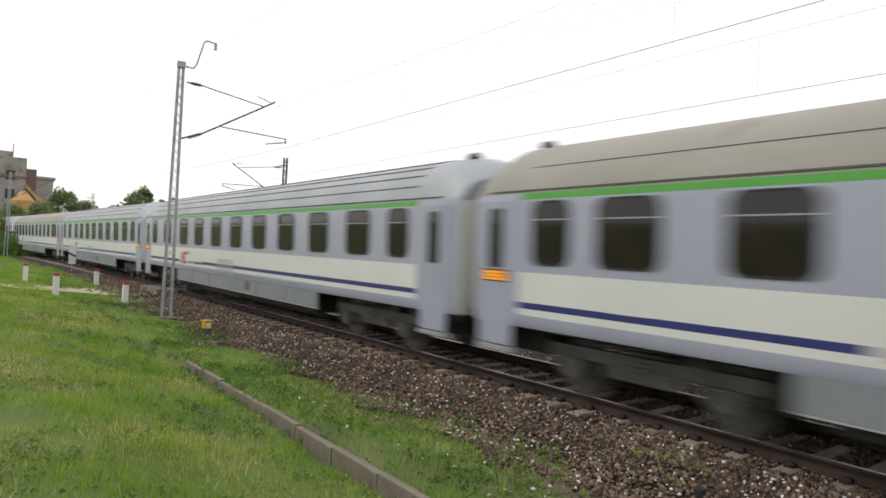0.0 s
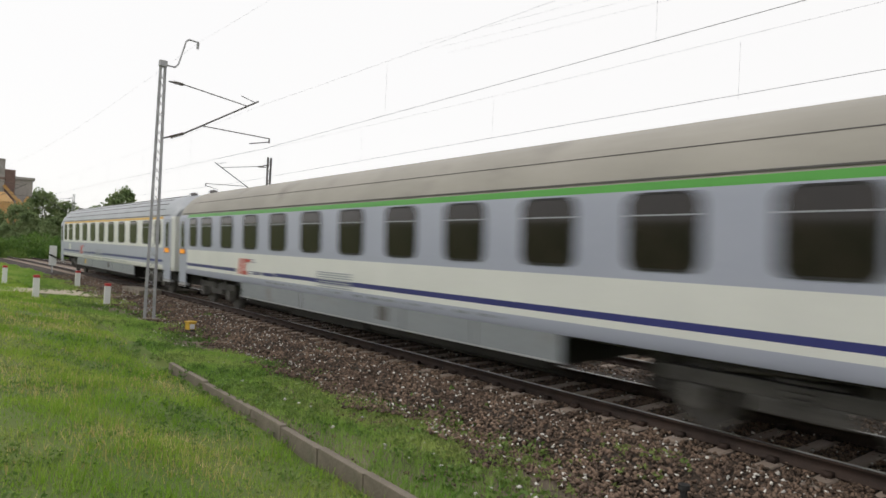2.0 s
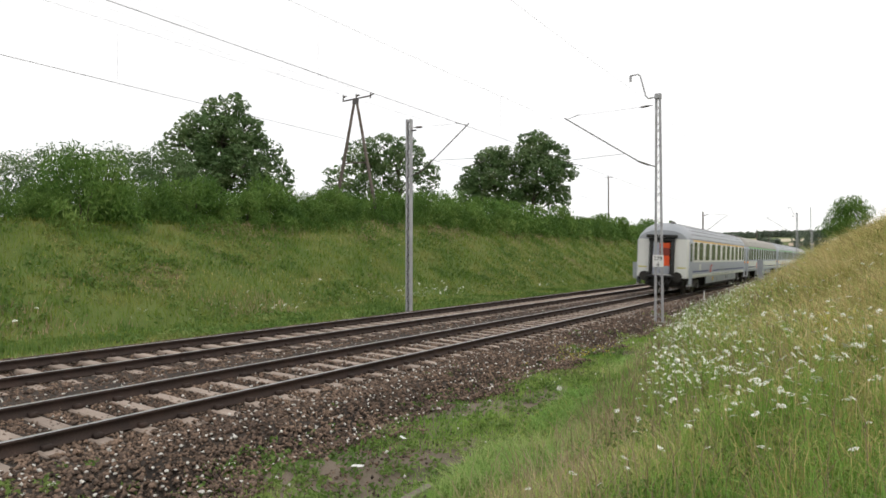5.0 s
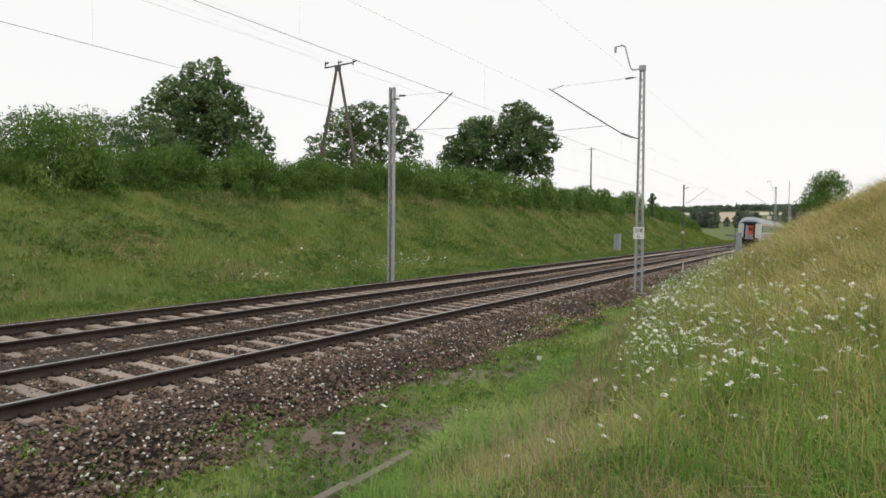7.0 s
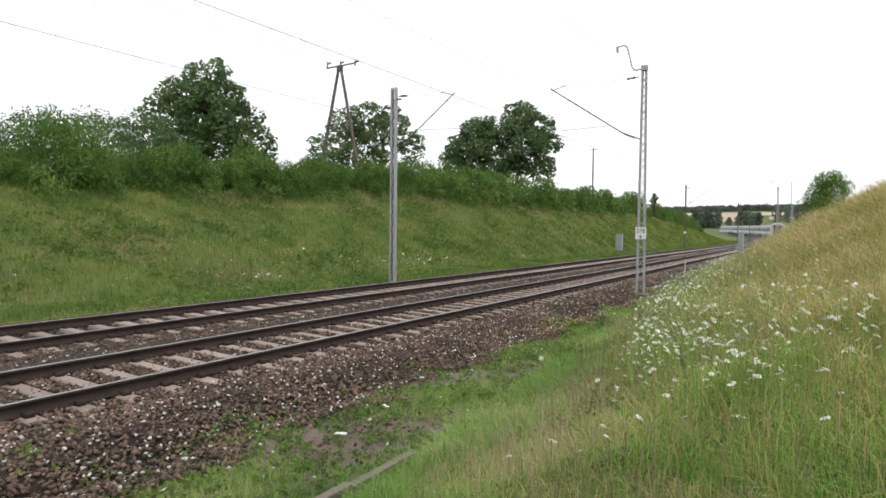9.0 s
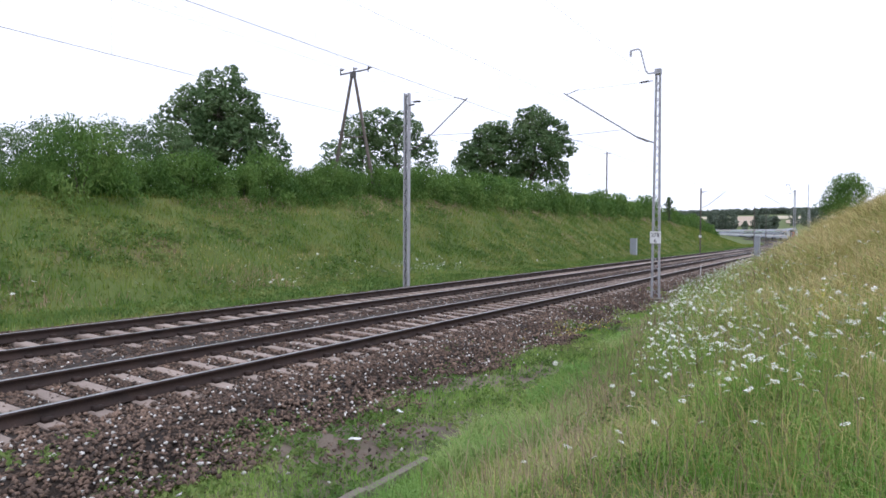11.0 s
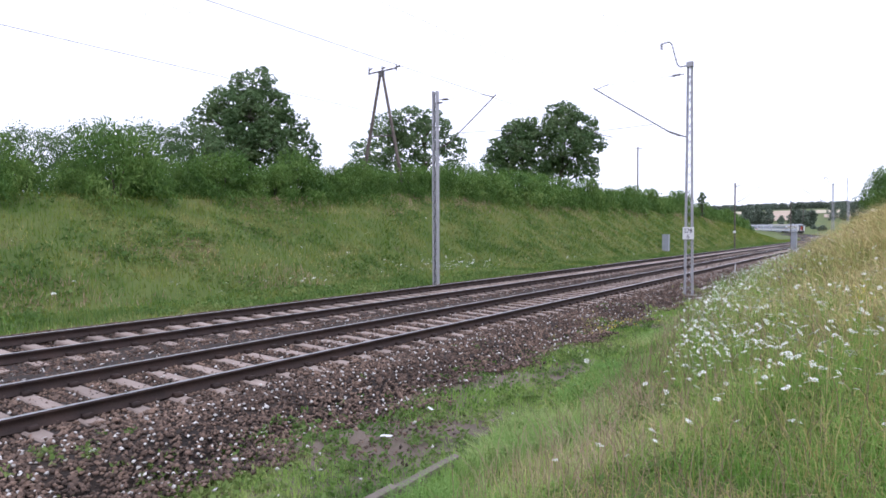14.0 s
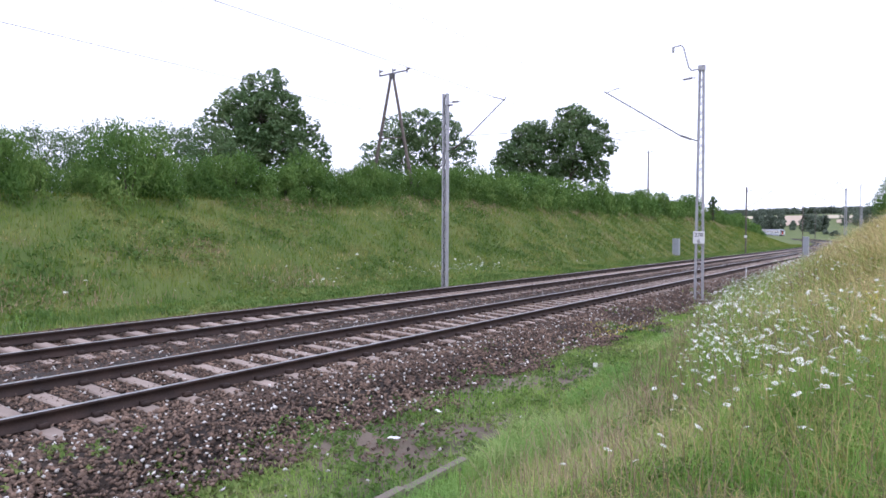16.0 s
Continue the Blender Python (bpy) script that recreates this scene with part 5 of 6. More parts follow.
blades("reddish_slope_grass", U_[ok], Y_[ok], RNG.uniform(0.12, 0.4, ok.sum()), 0.03 + 0.0006 * Y_[ok], M_SEEDGRASS, "reddish brown dry grass along the crest and foot of the far slope", 0.5)
n_ = 4000
Y_, U_ = 6 + near_y(n_, 0, 60, 30), RNG.uniform(-11.8, -7.6, n_)
ok = patchy(U_, Y_, 0.2, 0.7)
blades("lush_slope_grass", U_[ok], Y_[ok], RNG.uniform(0.12, 0.35, ok.sum()), 0.03 + 0.0006 * Y_[ok], M_LUSH, "lush bright grass at the foot of the far slope", 0.6)
n_ = 11000
Y_ = 2.2 + near_y(n_, 0, 40, 7)
U_ = np.interp(Y_, (0, 5, 15, 25, 60), (6.4, 5.8, 4.8, 4.2, 4.0)) + RNG.uniform(0, 7.5, n_)
ok = np.hypot(U_ - 8.636, Y_) > 2.0
blades("dry_stalks", U_[ok], Y_[ok], RNG.uniform(0.3, 0.85, ok.sum()) * np.interp(Y_[ok], (2, 12), (0.7, 1.0)), 0.0042 + 0.0008 * Y_[ok], M_STALK, "thin brown seeding stalks on the bank", 0.4, 2, 0.2)


n_ = 26000
Y_ = 2.4 + near_y(n_, 0, 40, 7)
U_ = np.interp(Y_, (0, 5, 15, 25, 60), (6.6, 6.0, 5.0, 4.2, 4.0)) + RNG.uniform(0, 6.5, n_)
ok = patchy(U_, Y_, 0.3, 1.5) & (np.hypot(U_ - 8.636, Y_) > 2.0)
blades("seeding_grass", U_[ok], Y_[ok], RNG.uniform(0.15, 0.5, ok.sum()), 0.003 + 0.0007 * Y_[ok], M_SEEDGRASS, "reddish brown seeding grass in patches on the bank", 0.6, 2, 0.4)
n_ = 5200
Y_ = 2.4 + near_y(n_, 0, 30, 7)
U_ = np.interp(Y_, (0, 5, 15, 25, 60), (5.8, 5.5, 4.6, 4.0, 3.8)) + RNG.uniform(0, 5.5, n_)
ok = patchy(U_ + 3.0, Y_ + 1.0, 0.35, 1.4) & (np.hypot(U_ - 8.636, Y_) > 2.0)
weeds("bank_leaves", U_[ok], Y_[ok], "dark broad-leaved weeds in the grass of the bank", 0.03, 0.13, 16)


def umbels(name, U, Y, H, R, label):
    """White wild carrot: a stem, and a flat tilted head of small florets."""
    n = len(U)
    base = np.stack([xc(Y) + U, Y, ground_z(U, Y)], 1)
    tip = base + np.stack([RNG.normal(0, 0.1, n), RNG.normal(0, 0.1, n), H], 1)
    tilt = RNG.normal(0, 0.4, (n, 2))
    per = 40
    a, r = RNG.uniform(0, 6.283, (n, per)), R[:, None] * np.sqrt(RNG.uniform(0, 1, (n, per)))
    dx, dy = r * np.cos(a), r * np.sin(a)
    dome = 0.25 * R[:, None] * (1 - (r / R[:, None]) ** 2)
    cen = tip[:, None] + np.stack([dx, dy, dx * tilt[:, :1] + dy * tilt[:, 1:] + dome], -1)
    ang = np.array([0.3, 1.87, 3.44, 5.0])
    q = R[:, None, None] * 0.17 * RNG.uniform(0.7, 1.3, (n, per, 1))
    ex, ey = q * np.cos(ang), q * np.sin(ang)
    V = cen[:, :, None] + np.stack([ex, ey, ex * tilt[:, :1, None] + ey * tilt[:, 1:, None] + q * RNG.normal(0, 0.2, (n, per, 4))], -1)
    put(name, flat_mesh(name, V.reshape(-1, 3), np.arange(4 * n * per).reshape(-1, 4), M_UMBEL), None, label, "flowers", "stuff")
    w = np.array([1, 0, 0]) * (0.0022 + 0.0003 * Y[:, None] / 5)
    S_ = np.stack([base + w, base - w, tip - w * 0.7, tip + w * 0.7], 1)
    put("stems", flat_mesh("stems", S_.reshape(-1, 3), np.arange(4 * n).reshape(-1, 4), M_GREENGRASS), None, "thin green stems of wild carrot", "flowers", "stuff")


n_ = 4200
Y_ = 5.5 + near_y(n_, 0, 38, 12)
U_ = np.interp(Y_, (0, 5, 10, 15, 25, 60), (7.6, 7.2, 6.1, 5.0, 3.5, 3.1)) + RNG.gamma(1.8, 0.8, n_)
ok = broad(U_, Y_, 1.2, 0.3) + RNG.normal(0, 0.5, n_) > -0.25
U_, Y_ = U_[ok], Y_[ok]
umbels("wild_carrot_flowers", U_, Y_, RNG.uniform(0.3, 0.72, len(U_)), RNG.uniform(0.011, 0.036, len(U_)), "white wild carrot umbels in the grass")
U_, Y_ = RNG.uniform(6.6, 9.4, 46), RNG.uniform(4.2, 8.5, 46)
umbels("sparse_carrot_flowers", U_, Y_, RNG.uniform(0.2, 0.5, 46), RNG.uniform(0.012, 0.034, 46), "scattered white umbels low in the grass")
Y_ = np.concatenate([RNG.normal(32, 2.5, 90), RNG.normal(24, 6, 40), RNG.uniform(10, 60, 50)])
U_ = np.concatenate([RNG.normal(-12.3, 0.7, 90), RNG.normal(-12, 0.8, 40), RNG.uniform(-17, -9, 50)]).clip(-19, -8)
umbels("slope_umbels", U_, Y_, RNG.uniform(0.4, 0.8, 180), RNG.uniform(0.03, 0.075, 180), "white umbels at the foot of the far slope")


def yellow_florets(name, U, Y, h0, h1, size, label):
    Z = ground_z(U, Y) + RNG.uniform(h0, h1, len(U))
    V, F = leaf_cloud(np.stack([xc(Y) + U, Y, Z], 1), np.full(len(U), size * 2.2), 7, size, 1.0)
    put(name, flat_mesh(name, V, F, M_FLORET), None, label, "flowers", "stuff")


M_FLORET = surface("yellow_floret", (0.55, 0.5, 0.06), (0.7, 0.62, 0.12), 8, 0.8, 0, 30, 0.0)
yellow_florets("yellow_flower_spikes", RNG.normal(8.5, 0.12, 60), RNG.normal(9.3, 0.15, 60), 0.2, 0.75, 0.01, "spikes of small yellow flowers on the bank")
yellow_florets("yellow_verge_flowers", RNG.normal(3.1, 0.35, 60), RNG.normal(15.6, 1.2, 60), 0.12, 0.25, 0.014, "low yellow flowers beside the ballast")


# ---- trees and hedge ----
def tree_meshes(seed, height, width, clumps, per, leaf, stem=0.25, leaves=M_LEAF):
    """A round-crowned tree: trunk, limbs and leaf clumps inside one outline."""
    rng = np.random.default_rng(seed)
    bm = B()
    th = height * 0.55
    rod(bm, (0, 0, -0.3), (0.1, 0, th), 0.05 * width * 0.5 + 0.06, 10, 0.08)
    cs, rs = [], []
    for i in range(clumps):
        a = rng.uniform(0, 6.283)
        f = rng.uniform(0.0, 1.0)
        z = height * (stem + (1 - stem) * f * 0.97)
        prof = math.sin(math.pi * (0.12 + 0.83 * f ** 0.85)) ** 0.75
        r = width / 2 * prof * math.sqrt(rng.uniform(0.12, 1.0)) * 0.88
        cs.append((r * math.cos(a), r * math.sin(a), z))
        rs.append(width * rng.uniform(0.06, 0.13))
    for c in cs[:: max(1, clumps // 26)]:
        z0 = min(th, max(height * 0.12, c[2] * 0.6))
        rod(bm, (c[0] * 0.12, c[1] * 0.12, z0), c, 0.028, 6, 0.008)
    V, F = leaf_cloud(np.array(cs), np.array(rs), per, leaf, 0.75, 0, rng)
    return bm_mesh("trunk", bm, M_BARK), flat_mesh("crown", V, F, leaves)


def lobed_tree(seed, trunks, lobes, per_lobe, per, leaf, clump, leaves=M_LEAF):
    """A tree of several leafy masses. trunks: (x, height); lobes: (x, y, z, radius) round the trunk's foot."""
    rng = np.random.default_rng(seed)
    bm = B()
    for x, h in trunks:
        rod(bm, (x * 0.4, 0, -0.4), (x * 0.8, 0, h * 0.45), 0.3, 10, 0.2)
        rod(bm, (x * 0.8, 0, h * 0.45), (x, 0, h), 0.2, 8, 0.07)
    cs, rs = [], []
    for lx, ly, lz, lr in lobes:
        tx, thh = min(trunks, key=lambda q: abs(q[0] - lx))
        z0 = min(thh * 0.85, max(1.0, lz - 0.7 * abs(lx - tx) - 0.8))
        mid = Vector(((tx + lx) / 2, ly * 0.5, (z0 + lz) / 2 + 0.25))
        rod(bm, (tx * 0.85, 0, z0), mid, 0.1, 8, 0.07)
        rod(bm, mid, (lx, ly, lz), 0.07, 8, 0.03)
        n = max(5, int(per_lobe * (lr / 2) ** 2))
        for i in range(n):
            zz = 1 - 1.75 * (i + 0.5) / n
            a = i * 2.39996 + rng.uniform(-0.5, 0.5)
            k = lr * rng.uniform(0.62, 1.0)
            q = math.sqrt(max(0.0, 1 - zz * zz))
            c = (lx + k * q * math.cos(a), ly + k * q * math.sin(a), lz + k * zz * 0.9)
            cs.append(c)
            rs.append(clump * rng.uniform(0.7, 1.3))
            if i % 3 == 0:
                rod(bm, (lx, ly, lz), c, 0.03, 5, 0.008)
    V, F = leaf_cloud(np.array(cs), np.array(rs), per, leaf, 0.62, 0, rng, 0.8)
    return bm_mesh("trunk", bm, M_BARK), flat_mesh("crown", V, F, leaves)


def tree(x, y, z, meshes, label, rz=0.0, sc=1.0):
    t = empty("tree", x, y, z, label, "tree")
    t.matrix_basis = pose(x, y, z, 0, 0, rz) @ Matrix.Diagonal((sc, sc, sc, 1))
    put("trunk", meshes[0], t)
    put("crown", meshes[1], t)
    return t


def polar(bearing, d):
    return -d * math.sin(radians(bearing)), d * math.cos(radians(bearing))


T1 = lobed_tree(1, ((0.2, 8.5),), ((0.5, 0, 9.0, 1.6), (-1.5, 0.5, 7.7, 1.8), (1.6, -0.6, 7.5, 1.7), (-2.5, -0.4, 6.2, 1.7), (2.7, 0.4, 5.8, 1.9), (0, -1.6, 6.4, 2.2), (0, 1.8, 6.2, 2.2),
                              (3.9, -0.2, 3.9, 1.7), (-3.0, 0.3, 4.1, 1.7), (1.2, -2.4, 4.2, 2.0), (-1.4, -2.3, 4.0, 2.0), (0.6, 2.6, 3.9, 2.1), (3.0, 1.4, 2.9, 1.6), (-2.6, -1.0, 2.6, 1.6)), 25, 75, 0.16, 0.66)
T2 = lobed_tree(2, ((-1.2, 8.0), (2.0, 8.0)), ((-3.9, 0, 5.4, 1.9), (-2.3, 0.6, 7.9, 1.8), (0.3, -0.5, 8.9, 1.7), (2.6, 0.4, 8.2, 1.9), (4.6, 0, 6.3, 1.6), (-4.9, 0.5, 3.4, 1.4), (-0.3, 1.6, 6.2, 1.9), (2.6, -1.0, 5.2, 1.5), (-1.6, -1.4, 4.6, 1.6), (4.9, 0.6, 4.2, 1.2), (-3.2, -1.0, 3.6, 1.7), (0.6, 0.8, 4.0, 1.6), (1.2, -1.2, 7.2, 1.7), (-1.2, 0.4, 7.0, 1.6)), 19, 62, 0.18, 0.7)
T3 = lobed_tree(3, ((-3.2, 8.5), (2.9, 11.0)), ((2.4, 0, 12.0, 1.9), (4.4, 0.6, 10.4, 2.1), (1.2, -0.8, 10.0, 1.8), (3.4, -1.2, 7.8, 2.5), (6.0, 0.2, 8.2, 1.7), (5.2, 0.5, 5.2, 2.0), (2.2, 1.2, 5.4, 1.8), (-3.4, 0, 9.8, 1.9), (-5.2, 0.4, 7.6, 2.1), (-2.4, -0.8, 7.4, 2.0),
                              (-5.7, -0.4, 5.0, 1.9), (-3.2, 0.9, 4.8, 2.2), (-0.6, 0.6, 8.6, 1.7), (-0.6, -0.4, 4.6, 1.8), (-2.0, 0.8, 10.4, 1.6), (0.6, 0.4, 6.4, 1.4), (-6.3, 0.3, 6.4, 1.4)), 20, 72, 0.23, 0.9)
for b_, d_, m_, z_, lb in ((50.1, 47.5, T1, 3.9, "dense dark green deciduous tree behind the hedge"), (36.8, 68.0, T2, 4.6, "loose-crowned green tree with gaps behind the hedge"), (25.0, 86.0, T3, 4.9, "broad dark green tree in two masses behind the hedge")):
    x_, y_ = polar(b_, d_)
    tree(x_, y_, z_, m_, lb, b_, 0.9 if m_ is T1 else 1.0)
SCR = tree_meshes(8, 5.2, 6.5, 120, 60, 0.085, 0.12, M_LEAF)
for i, (b_, d_, sc) in enumerate(((62, 41, 0.85), (58, 42, 0.92), (66, 38, 0.68), (54.5, 44, 1.0), (70, 36, 0.62), (31.8, 80, 0.6))):
    x_, y_ = polar(b_, d_)
    tree(x_, y_, 3.7, SCR, "scraggy thin-leaved shrub tree behind the hedge", i * 67, sc)
CON = tree_meshes(9, 4.6, 2.0, 40, 40, 0.16, 0.05, M_LEAF)
x_, y_ = polar(12.2, 132.0)
tree(x_, y_, 4.6, CON, "slender young green tree at the end of the hedge", 0.0)
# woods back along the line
TW = tree_meshes(6, 10.0, 8.6, 130, 45, 0.26, 0.03, M_HAZEWOOD)
TV = tree_meshes(7, 10.0, 7.5, 120, 45, 0.26, 0.03, M_HAZEWOOD)
BACK = ((174.4, 118, 0.98), (172.9, 122, 0.82), (169.2, 112, 1.02), (171.0, 125, 0.75), (176.0, 112, 0.7), (177.6, 108, 0.62), (179.4, 110, 0.75), (175.2, 100, 0.55), (173.6, 96, 0.5), (170.2, 100, 0.6),
        (172.0, 92, 0.42), (167.8, 120, 0.7), (166.2, 125, 0.6), (164, 128, 0.62), (161.5, 130, 0.55), (178.4, 90, 0.4), (176.8, 86, 0.36))
for i, (b_, d_, sc) in enumerate(BACK):
    x_, y_ = polar(b_, d_)
    u_ = x_ - float(xc(y_))
    tree(x_, y_, float(ground_z(u_, y_)), TW if i % 2 else TV, "leafy green tree at the edge of a wood, paled by painted haze", i * 51, sc)
x_, y_ = polar(-0.4, 44)


def bush_mesh(seed, h, w, per=100, leaf=0.075, mat=None):
    rng = np.random.default_rng(seed)
    n = 70
    a, f = rng.uniform(0, 6.283, n), rng.uniform(0, 1, n)
    r = w / 2 * np.sqrt(rng.uniform(0, 1, n)) * (1 - 0.45 * f ** 2)
    cs = np.stack([r * np.cos(a), r * np.sin(a), h * (0.02 + 0.83 * f * (1 - 0.35 * (2 * r / w) ** 2))], 1)
    V, F = leaf_cloud(cs, np.full(n, 0.4), per, leaf, 1.25, 0.45, rng)
    return flat_mesh("foliage", V, F, mat or M_BUSH)


def hedge():
    kinds = [bush_mesh(20 + i, 2.6, 3.1, 120, 0.085) for i in range(4)]
    afar = [bush_mesh(30 + i, 2.6, 3.1, 44, 0.14) for i in range(3)]
    sm = bm_mesh("stem", rod(rod(B(), (0, 0, -0.2), (0.2, 0.1, 1.4), 0.05, 6, 0.02), (0, 0, -0.2), (-0.3, 0.2, 1.3), 0.05, 6, 0.02), M_BARK)
    rng = random.Random(3)
    y = -6.0
    i = 0
    while y < 204:
        u = -21.0 + rng.uniform(-0.7, 0.5)
        x = float(xc(min(y, 400))) + u
        sc = (rng.uniform(1.05, 1.35) if i % 3 == 0 else rng.uniform(0.75, 0.98)) * (0.92 if y < 16 else 1.08 if y < 40 else 1.3 if y < 122 else 1.15)
        b = empty("bush", x, y, float(np.interp(y, CREST_Y, CREST_Z)) - 0.1, "dense green willowy bush of the hedge on the slope", "bush", group="bushes of the hedge")
        b.matrix_basis = pose(x, y, float(np.interp(y, CREST_Y, CREST_Z)) - 0.45, 0, 0, rng.uniform(0, 360)) @ Matrix.Diagonal((sc * 1.05, sc * 1.05, sc * rng.uniform(0.85, 1.15), 1))
        put("foliage", kinds[i % 4] if -4 < y < 52 else afar[i % 3], b)
        put("stem", sm, b)
        if y < 60 and i % 2 == 1:
            b2 = empty("bush", x - 1.8, y + 0.9, 0, "dense green willowy bush of the hedge on the slope", "bush", group="bushes of the hedge")
            b2.matrix_basis = pose(x - 1.8, y + 0.9, float(np.interp(y, CREST_Y, CREST_Z)) - 0.4, 0, 0, rng.uniform(0, 360)) @ Matrix.Diagonal((1.15, 1.15, 1.0, 1))
            put("foliage", kinds[(i + 1) % 4], b2)
            put("stem", sm, b2)
        y += rng.uniform(1.5, 2.4) * (1 if y < 90 else 1.25) + (5.0 if 122 < y < 126 else 0.0)
        i += 1


hedge()
SHRUB = [bush_mesh(50 + i, 2.6, 3.4, 60, 0.13) for i in range(2)]
for i, (b_, d_, sc) in enumerate(((176.5, 80, 1.0), (174.8, 78, 1.2), (173.2, 80, 1.1), (171.6, 76, 0.9), (170.3, 74, 0.75), (177.8, 82, 1.1), (168.5, 84, 1.1))):
    sx_, sy_ = polar(b_, d_)
    sb_ = empty("bush", sx_, sy_, 0, "bright green bush beside the far track", "bush")
    sb_.matrix_basis = pose(sx_, sy_, float(ground_z(sx_ - float(xc(sy_)), sy_)) - 0.2, 0, 0, i * 73) @ Matrix.Diagonal((sc, sc, sc, 1))
    put("foliage", SHRUB[i % 2], sb_)
bb_ = empty("bush", x_, y_, 3.3, "rounded green bush on the cutting bank", "bush")
put("foliage", bush_mesh(40, 2.3, 2.7, 110, 0.085, M_BUSH), bb_)
put("stem", bm_mesh("stem", rod(B(), (0, 0, -0.4), (0.1, 0, 1.5), 0.06, 6, 0.02), M_BARK), bb_)


# ---- distance ----
def open_land(x, y):
    """Height of the open country beyond the cutting."""
    u = x - xc(np.clip(y, -310, 400))
    return ground_z(u, y) + np.interp(y, (300, 520, 1100, 2000), (0, 5, 26, 62)) * np.interp(u, (-600, 0, 500), (0.8, 1, 1.1))


def woods(name, strips, leaf, per, label):
    """Many leafy clumps. strips: (bearing a, bearing b, distance a, distance b, count, height, clump radius)."""
    rng = np.random.default_rng(31)
    cs, rs = [], []
    for b0, b1, d0, d1, n, h, r in strips:
        for _ in range(n // 4):
            x, y = polar(rng.uniform(b0, b1), rng.uniform(d0, d1))
            z, hh = float(open_land(x, y)), h * rng.uniform(0.65, 1.1)
            for k in range(5):
                f = k / 4
                w = r * (0.6 + 0.5 * math.sin(math.pi * (0.15 + 0.75 * f)))
                cs.append((x + rng.normal(0, 0.35) * r, y + rng.normal(0, 0.35) * r, z + hh * (0.08 + 0.84 * f)))
                rs.append(max(w, 0.13 * hh) * rng.uniform(0.85, 1.2))
    V, F = leaf_cloud(np.array(cs), np.array(rs), per, leaf, 1.0, 0, rng, 0.9)
    put(name, flat_mesh(name, V, F, M_HAZELEAF), None, label, "woods", "stuff")


# greyed, lightened greens: the haze of distance is put into the leaf colour
M_HAZELEAF = leafy("haze_paled_distant_leaves", (0.115, 0.155, 0.11), (0.15, 0.19, 0.14), (0.19, 0.23, 0.17))
woods("ridge_woods", ((-14, 16, 1930, 2080, 1500, 13, 8.0),), 2.6, 60, "woods along the distant ridge, paled by painted haze")
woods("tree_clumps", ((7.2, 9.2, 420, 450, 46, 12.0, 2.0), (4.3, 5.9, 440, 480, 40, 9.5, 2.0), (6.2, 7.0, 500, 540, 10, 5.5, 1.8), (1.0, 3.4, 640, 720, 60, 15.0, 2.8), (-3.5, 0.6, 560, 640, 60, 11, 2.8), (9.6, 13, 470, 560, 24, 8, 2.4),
                      (3.4, 6.0, 350, 390, 16, 1.6, 0.9), (-1.5, 2.0, 330, 380, 30, 2.6, 1.1)), 0.9, 60, "tree clumps in the open country, paled by painted haze")


def field(b0, b1, d0, d1, mat, label):
    bs, ds = np.radians(np.linspace(b0, b1, 14)), np.linspace(d0, d1, 14)
    D, A = np.meshgrid(ds, bs, indexing="ij")
    X, Y = -D * np.sin(A), D * np.cos(A)
    V = np.stack([X, Y, open_land(X, Y) + 1.0], -1).reshape(-1, 3)
    i, j = np.meshgrid(np.arange(13), np.arange(13), indexing="ij")
    a = (i * 14 + j).ravel()
    put("field", flat_mesh("field", V, np.stack([a, a + 14, a + 15, a + 1], 1), mat, smooth=True), None, label, "field", "structure")


M_STUBBLE = surface("stubble_field", (0.40, 0.31, 0.22), (0.50, 0.40, 0.30), 0.02, 0.95, 0, 0.3, 0)
M_PALEFIELD = surface("pale_grain_field", (0.46, 0.41, 0.28), (0.55, 0.49, 0.36), 0.02, 0.95, 0, 0.3, 0)
field(4.9, 7.6, 640, 1500, M_STUBBLE, "reddish stubble field on a distant hillside")
field(0.2, 4.4, 1150, 1560, M_PALEFIELD, "pale grain field on a distant hillside")
field(1.2, 3.6, 760, 1000, M_STUBBLE, "reddish stubble field on a distant hillside")
field(7.9, 12.5, 1100, 1550, M_PALEFIELD, "pale grain field on a distant hillside")


def radio_mast():
    x, y = polar(2.1, 420)
    z = float(open_land(x, y))
    p = empty("radio_mast", x, y, z, "tall pale lattice mast in the open country", "mast")
    for dx, dy in ((-0.35, -0.2), (0.35, -0.2), (0.0, 0.4)):
        part("leg", rod(B(), (dx, dy, -0.5), (dx * 0.4, dy * 0.4, 27.0), 0.07, 6), M_STEEL, p)
    bm = B()
    for i in range(26):
        k = 1 if i % 2 else -1
        a, b = 0.35 - 0.21 * i / 26, 0.35 - 0.21 * (i + 1) / 26
        bars(bm, (-k * a, -0.15, i * 1.03), (k * b, -0.15, (i + 1) * 1.03), 0.05, 0.05)
    part("lacing", bm, M_STEEL, p)


radio_mast()


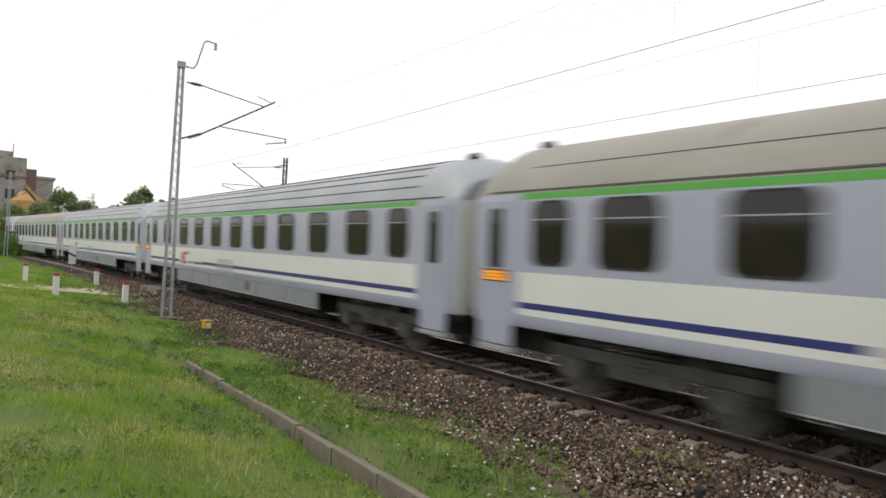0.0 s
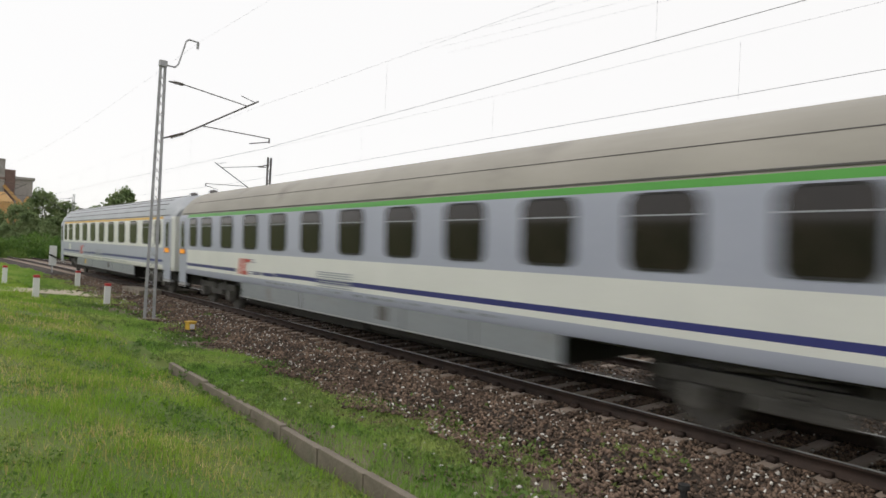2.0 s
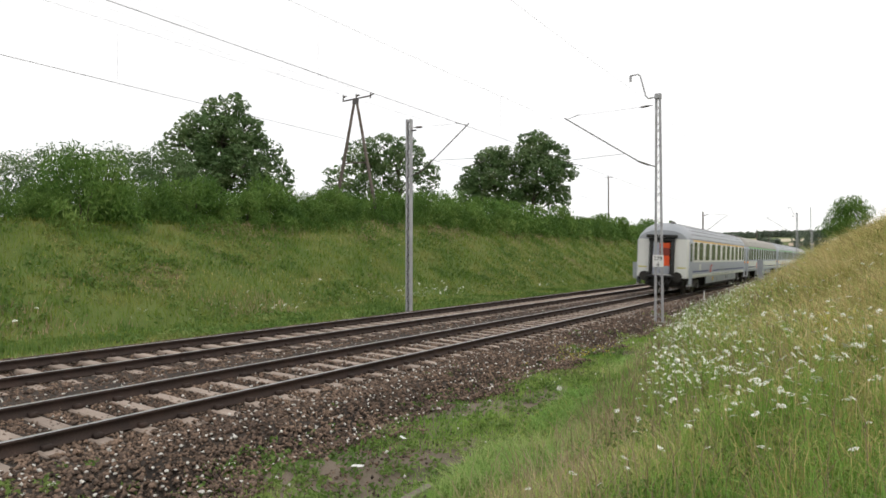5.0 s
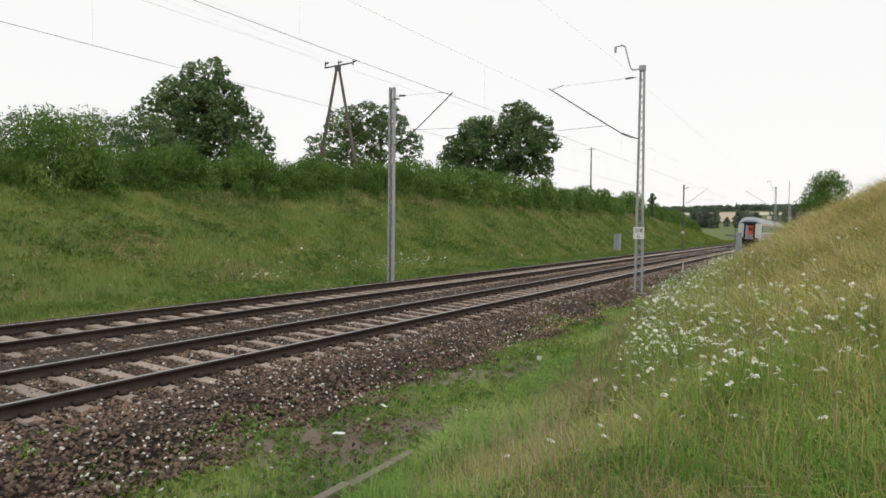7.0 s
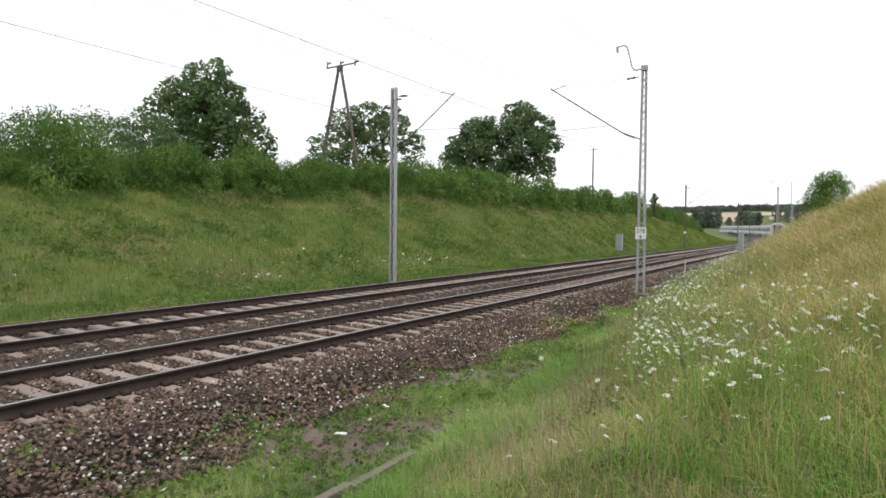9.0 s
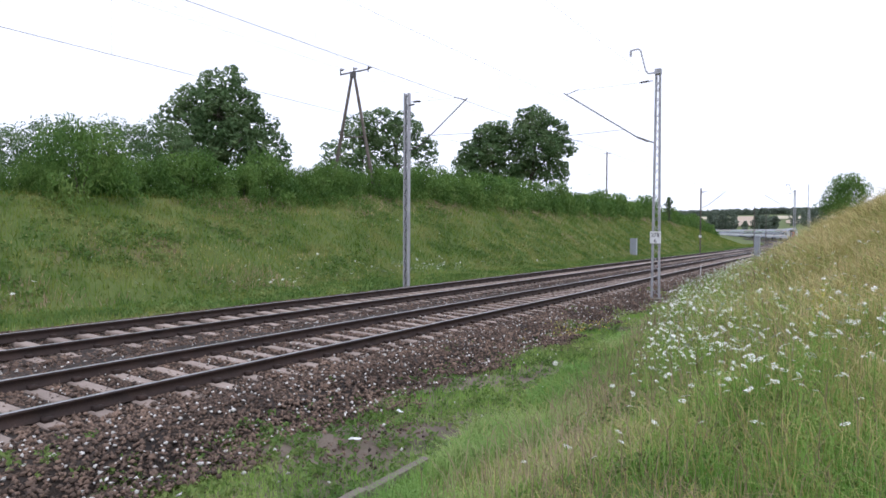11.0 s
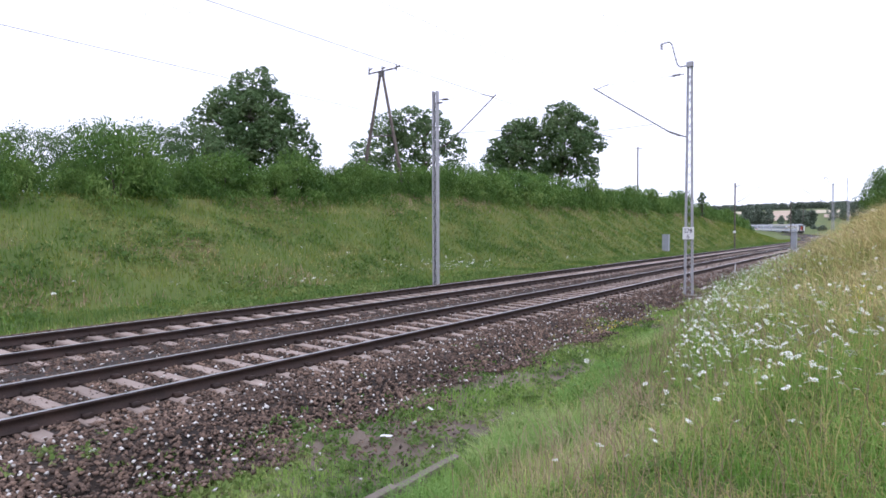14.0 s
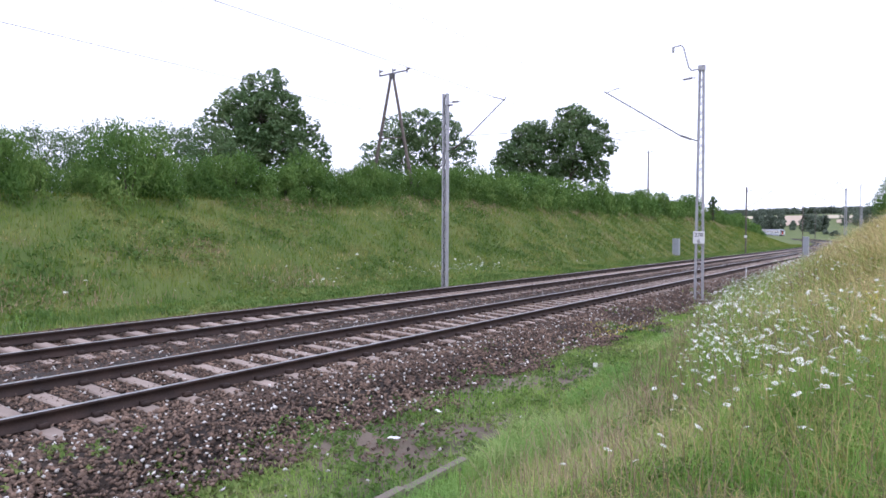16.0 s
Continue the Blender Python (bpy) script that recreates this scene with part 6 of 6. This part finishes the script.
def mill():
    """Old concrete and brick works back along the line."""
    # concrete greys lightened to carry distance haze; the dark spots are stains
    conc = surface("haze_paled_stained_concrete", (0.27, 0.25, 0.24), (0.38, 0.35, 0.33), 0.25, 0.9, 0, 3, 0.2, spots=((0.14, 0.13, 0.12), 0.3, 0.55))
    brick = surface("dark_brick_wall", (0.16, 0.10, 0.09), (0.24, 0.16, 0.14), 0.5, 0.9, 0, 4, 0.2)
    ochre = surface("rusty_ochre_cladding", (0.45, 0.24, 0.08), (0.55, 0.36, 0.17), 0.4, 0.8, 0, 3, 0.2)
    x, y = polar(177.6, 150)
    b = empty("mill_building", x, y, 0.0, "old grey concrete and brick works with flat roofs", "building")
    part("tower", box(B(), -1.5, 9.0, -6, 6, -0.5, 16.4, 0.1), conc, b)
    part("brick_wing", box(B(), -3.2, -1.5, -5, 5, -0.5, 14.6, 0.1), brick, b)
    part("wing", box(B(), -6.0, -3.2, -5, 5, -0.5, 12.9, 0.1), conc, b)
    part("parapet", box(B(), -6.3, -3.1, -5.3, 5.3, 12.9, 13.4, 0.05), conc, b)
    for i in range(3):
        for j in range(4):
            part("window", box(B(), 0.2 + i * 2.8, 1.6 + i * 2.8, 5.99, 6.05, 2 + j * 3.4, 3.7 + j * 3.4, 0.02), M_GLASS, b)
    part("roof_house", box(B(), 0.6, 3.6, -3, 4, 16.4, 17.6, 0.08), conc, b)
    part("cornice", box(B(), -1.7, 9.2, -6.2, 6.2, 12.6, 13.0, 0.05), brick, b)
    for i, (xx, h_) in enumerate(((-5.2, 9.0), (-3.9, 8.4))):
        part("bin", rod(rod(B(), (xx, 6.2, 0.0), (xx, 6.2, h_), 0.6, 14), (xx, 6.2, h_), (xx, 6.2, h_ + 0.8), 0.6, 14, 0.15), ochre, b, "rusty ochre storage bin")
    part("chute", bars(B(), (-1.4, 6.4, 11.5), (-3.9, 6.4, 8.6), 0.5, 0.5), ochre, b)
    part("mast", rod(B(), (0.5, 0, 16.4), (0.5, 0, 19.5), 0.08, 8), M_DARKSTEEL, b)
    bm = B()
    rod(bm, (0, 0, -0.5), (0, 0, 8.0), 1.7, 20)
    rod(bm, (0, 0, 8.0), (0, 0, 9.6), 1.7, 20, 0.4)
    x2, y2 = polar(177.0, 132)
    s = empty("silo", x2, y2, 0.0, "rusty ochre metal silo beside the works", "silo")
    part("shell", bm, ochre, s)
    x3, y3 = polar(177.9, 128)
    sh = empty("shed", x3, y3, 0.0, "rusty ochre metal shed beside the works", "shed")
    part("walls", box(B(), -3.5, 3.5, -3, 3, -0.5, 3.6, 0.05), ochre, sh)
    part("roof", box(B(), -3.8, 3.8, -3.3, 3.3, 3.6, 3.9, 0.05), brick, sh)


mill()


# ---- small finds in the verge ----
def scrap(x_u, y, rz, size):
    """A crumpled scrap of white paper."""
    rng = np.random.default_rng(int(abs(y) * 100))
    bm = B()
    g = [[bm.verts.new((size * (i / 3 - 0.5), size * 0.6 * (j / 3 - 0.5), 0.012 + abs(rng.normal(0, size * 0.09)))) for j in range(4)] for i in range(4)]
    for i in range(3):
        for j in range(3):
            bm.faces.new((g[i][j], g[i + 1][j], g[i + 1][j + 1], g[i][j + 1]))
    r = bmesh.ops.extrude_face_region(bm, geom=bm.faces[:])
    for v in r["geom"]:
        if isinstance(v, bmesh.types.BMVert):
            v.co.z -= 0.004
    ob = part("paper_scrap", bm, M_WHITEPAINT)
    ob.matrix_basis = pose(float(xc(y)) + x_u, y, float(ground_z(x_u, y)) + 0.05, 0, 0, rz)
    tagged(ob, "crumpled white paper scrap lying among the weeds", "litter")


for q_, yy_, rr_, ss_ in ((3.98, 5.79, 20, 0.13), (3.70, 7.07, -30, 0.1), (3.4, 9.3, 60, 0.09)):
    scrap(q_, yy_, rr_, ss_)


def dandelion():
    y, u = 9.6, 4.85
    x, z = float(xc(y)) + u, float(ground_z(u, y))
    d = empty("seed_head", x, y, z, "round pale seed head on a thin stem", "flower")
    part("stem", rod(B(), (0, 0, -0.05), (0.02, 0, 0.36), 0.003, 5), M_GREENGRASS, d)
    rng = np.random.default_rng(5)
    bm = B()
    for _ in range(90):
        v = Vector(rng.normal(0, 1, 3)).normalized()
        rod(bm, Vector((0.02, 0, 0.38)) + v * 0.006, Vector((0.02, 0, 0.38)) + v * 0.042, 0.0012, 3, 0.0035)
    part("fluff", bm, M_UMBEL, d)


dandelion()

motions()
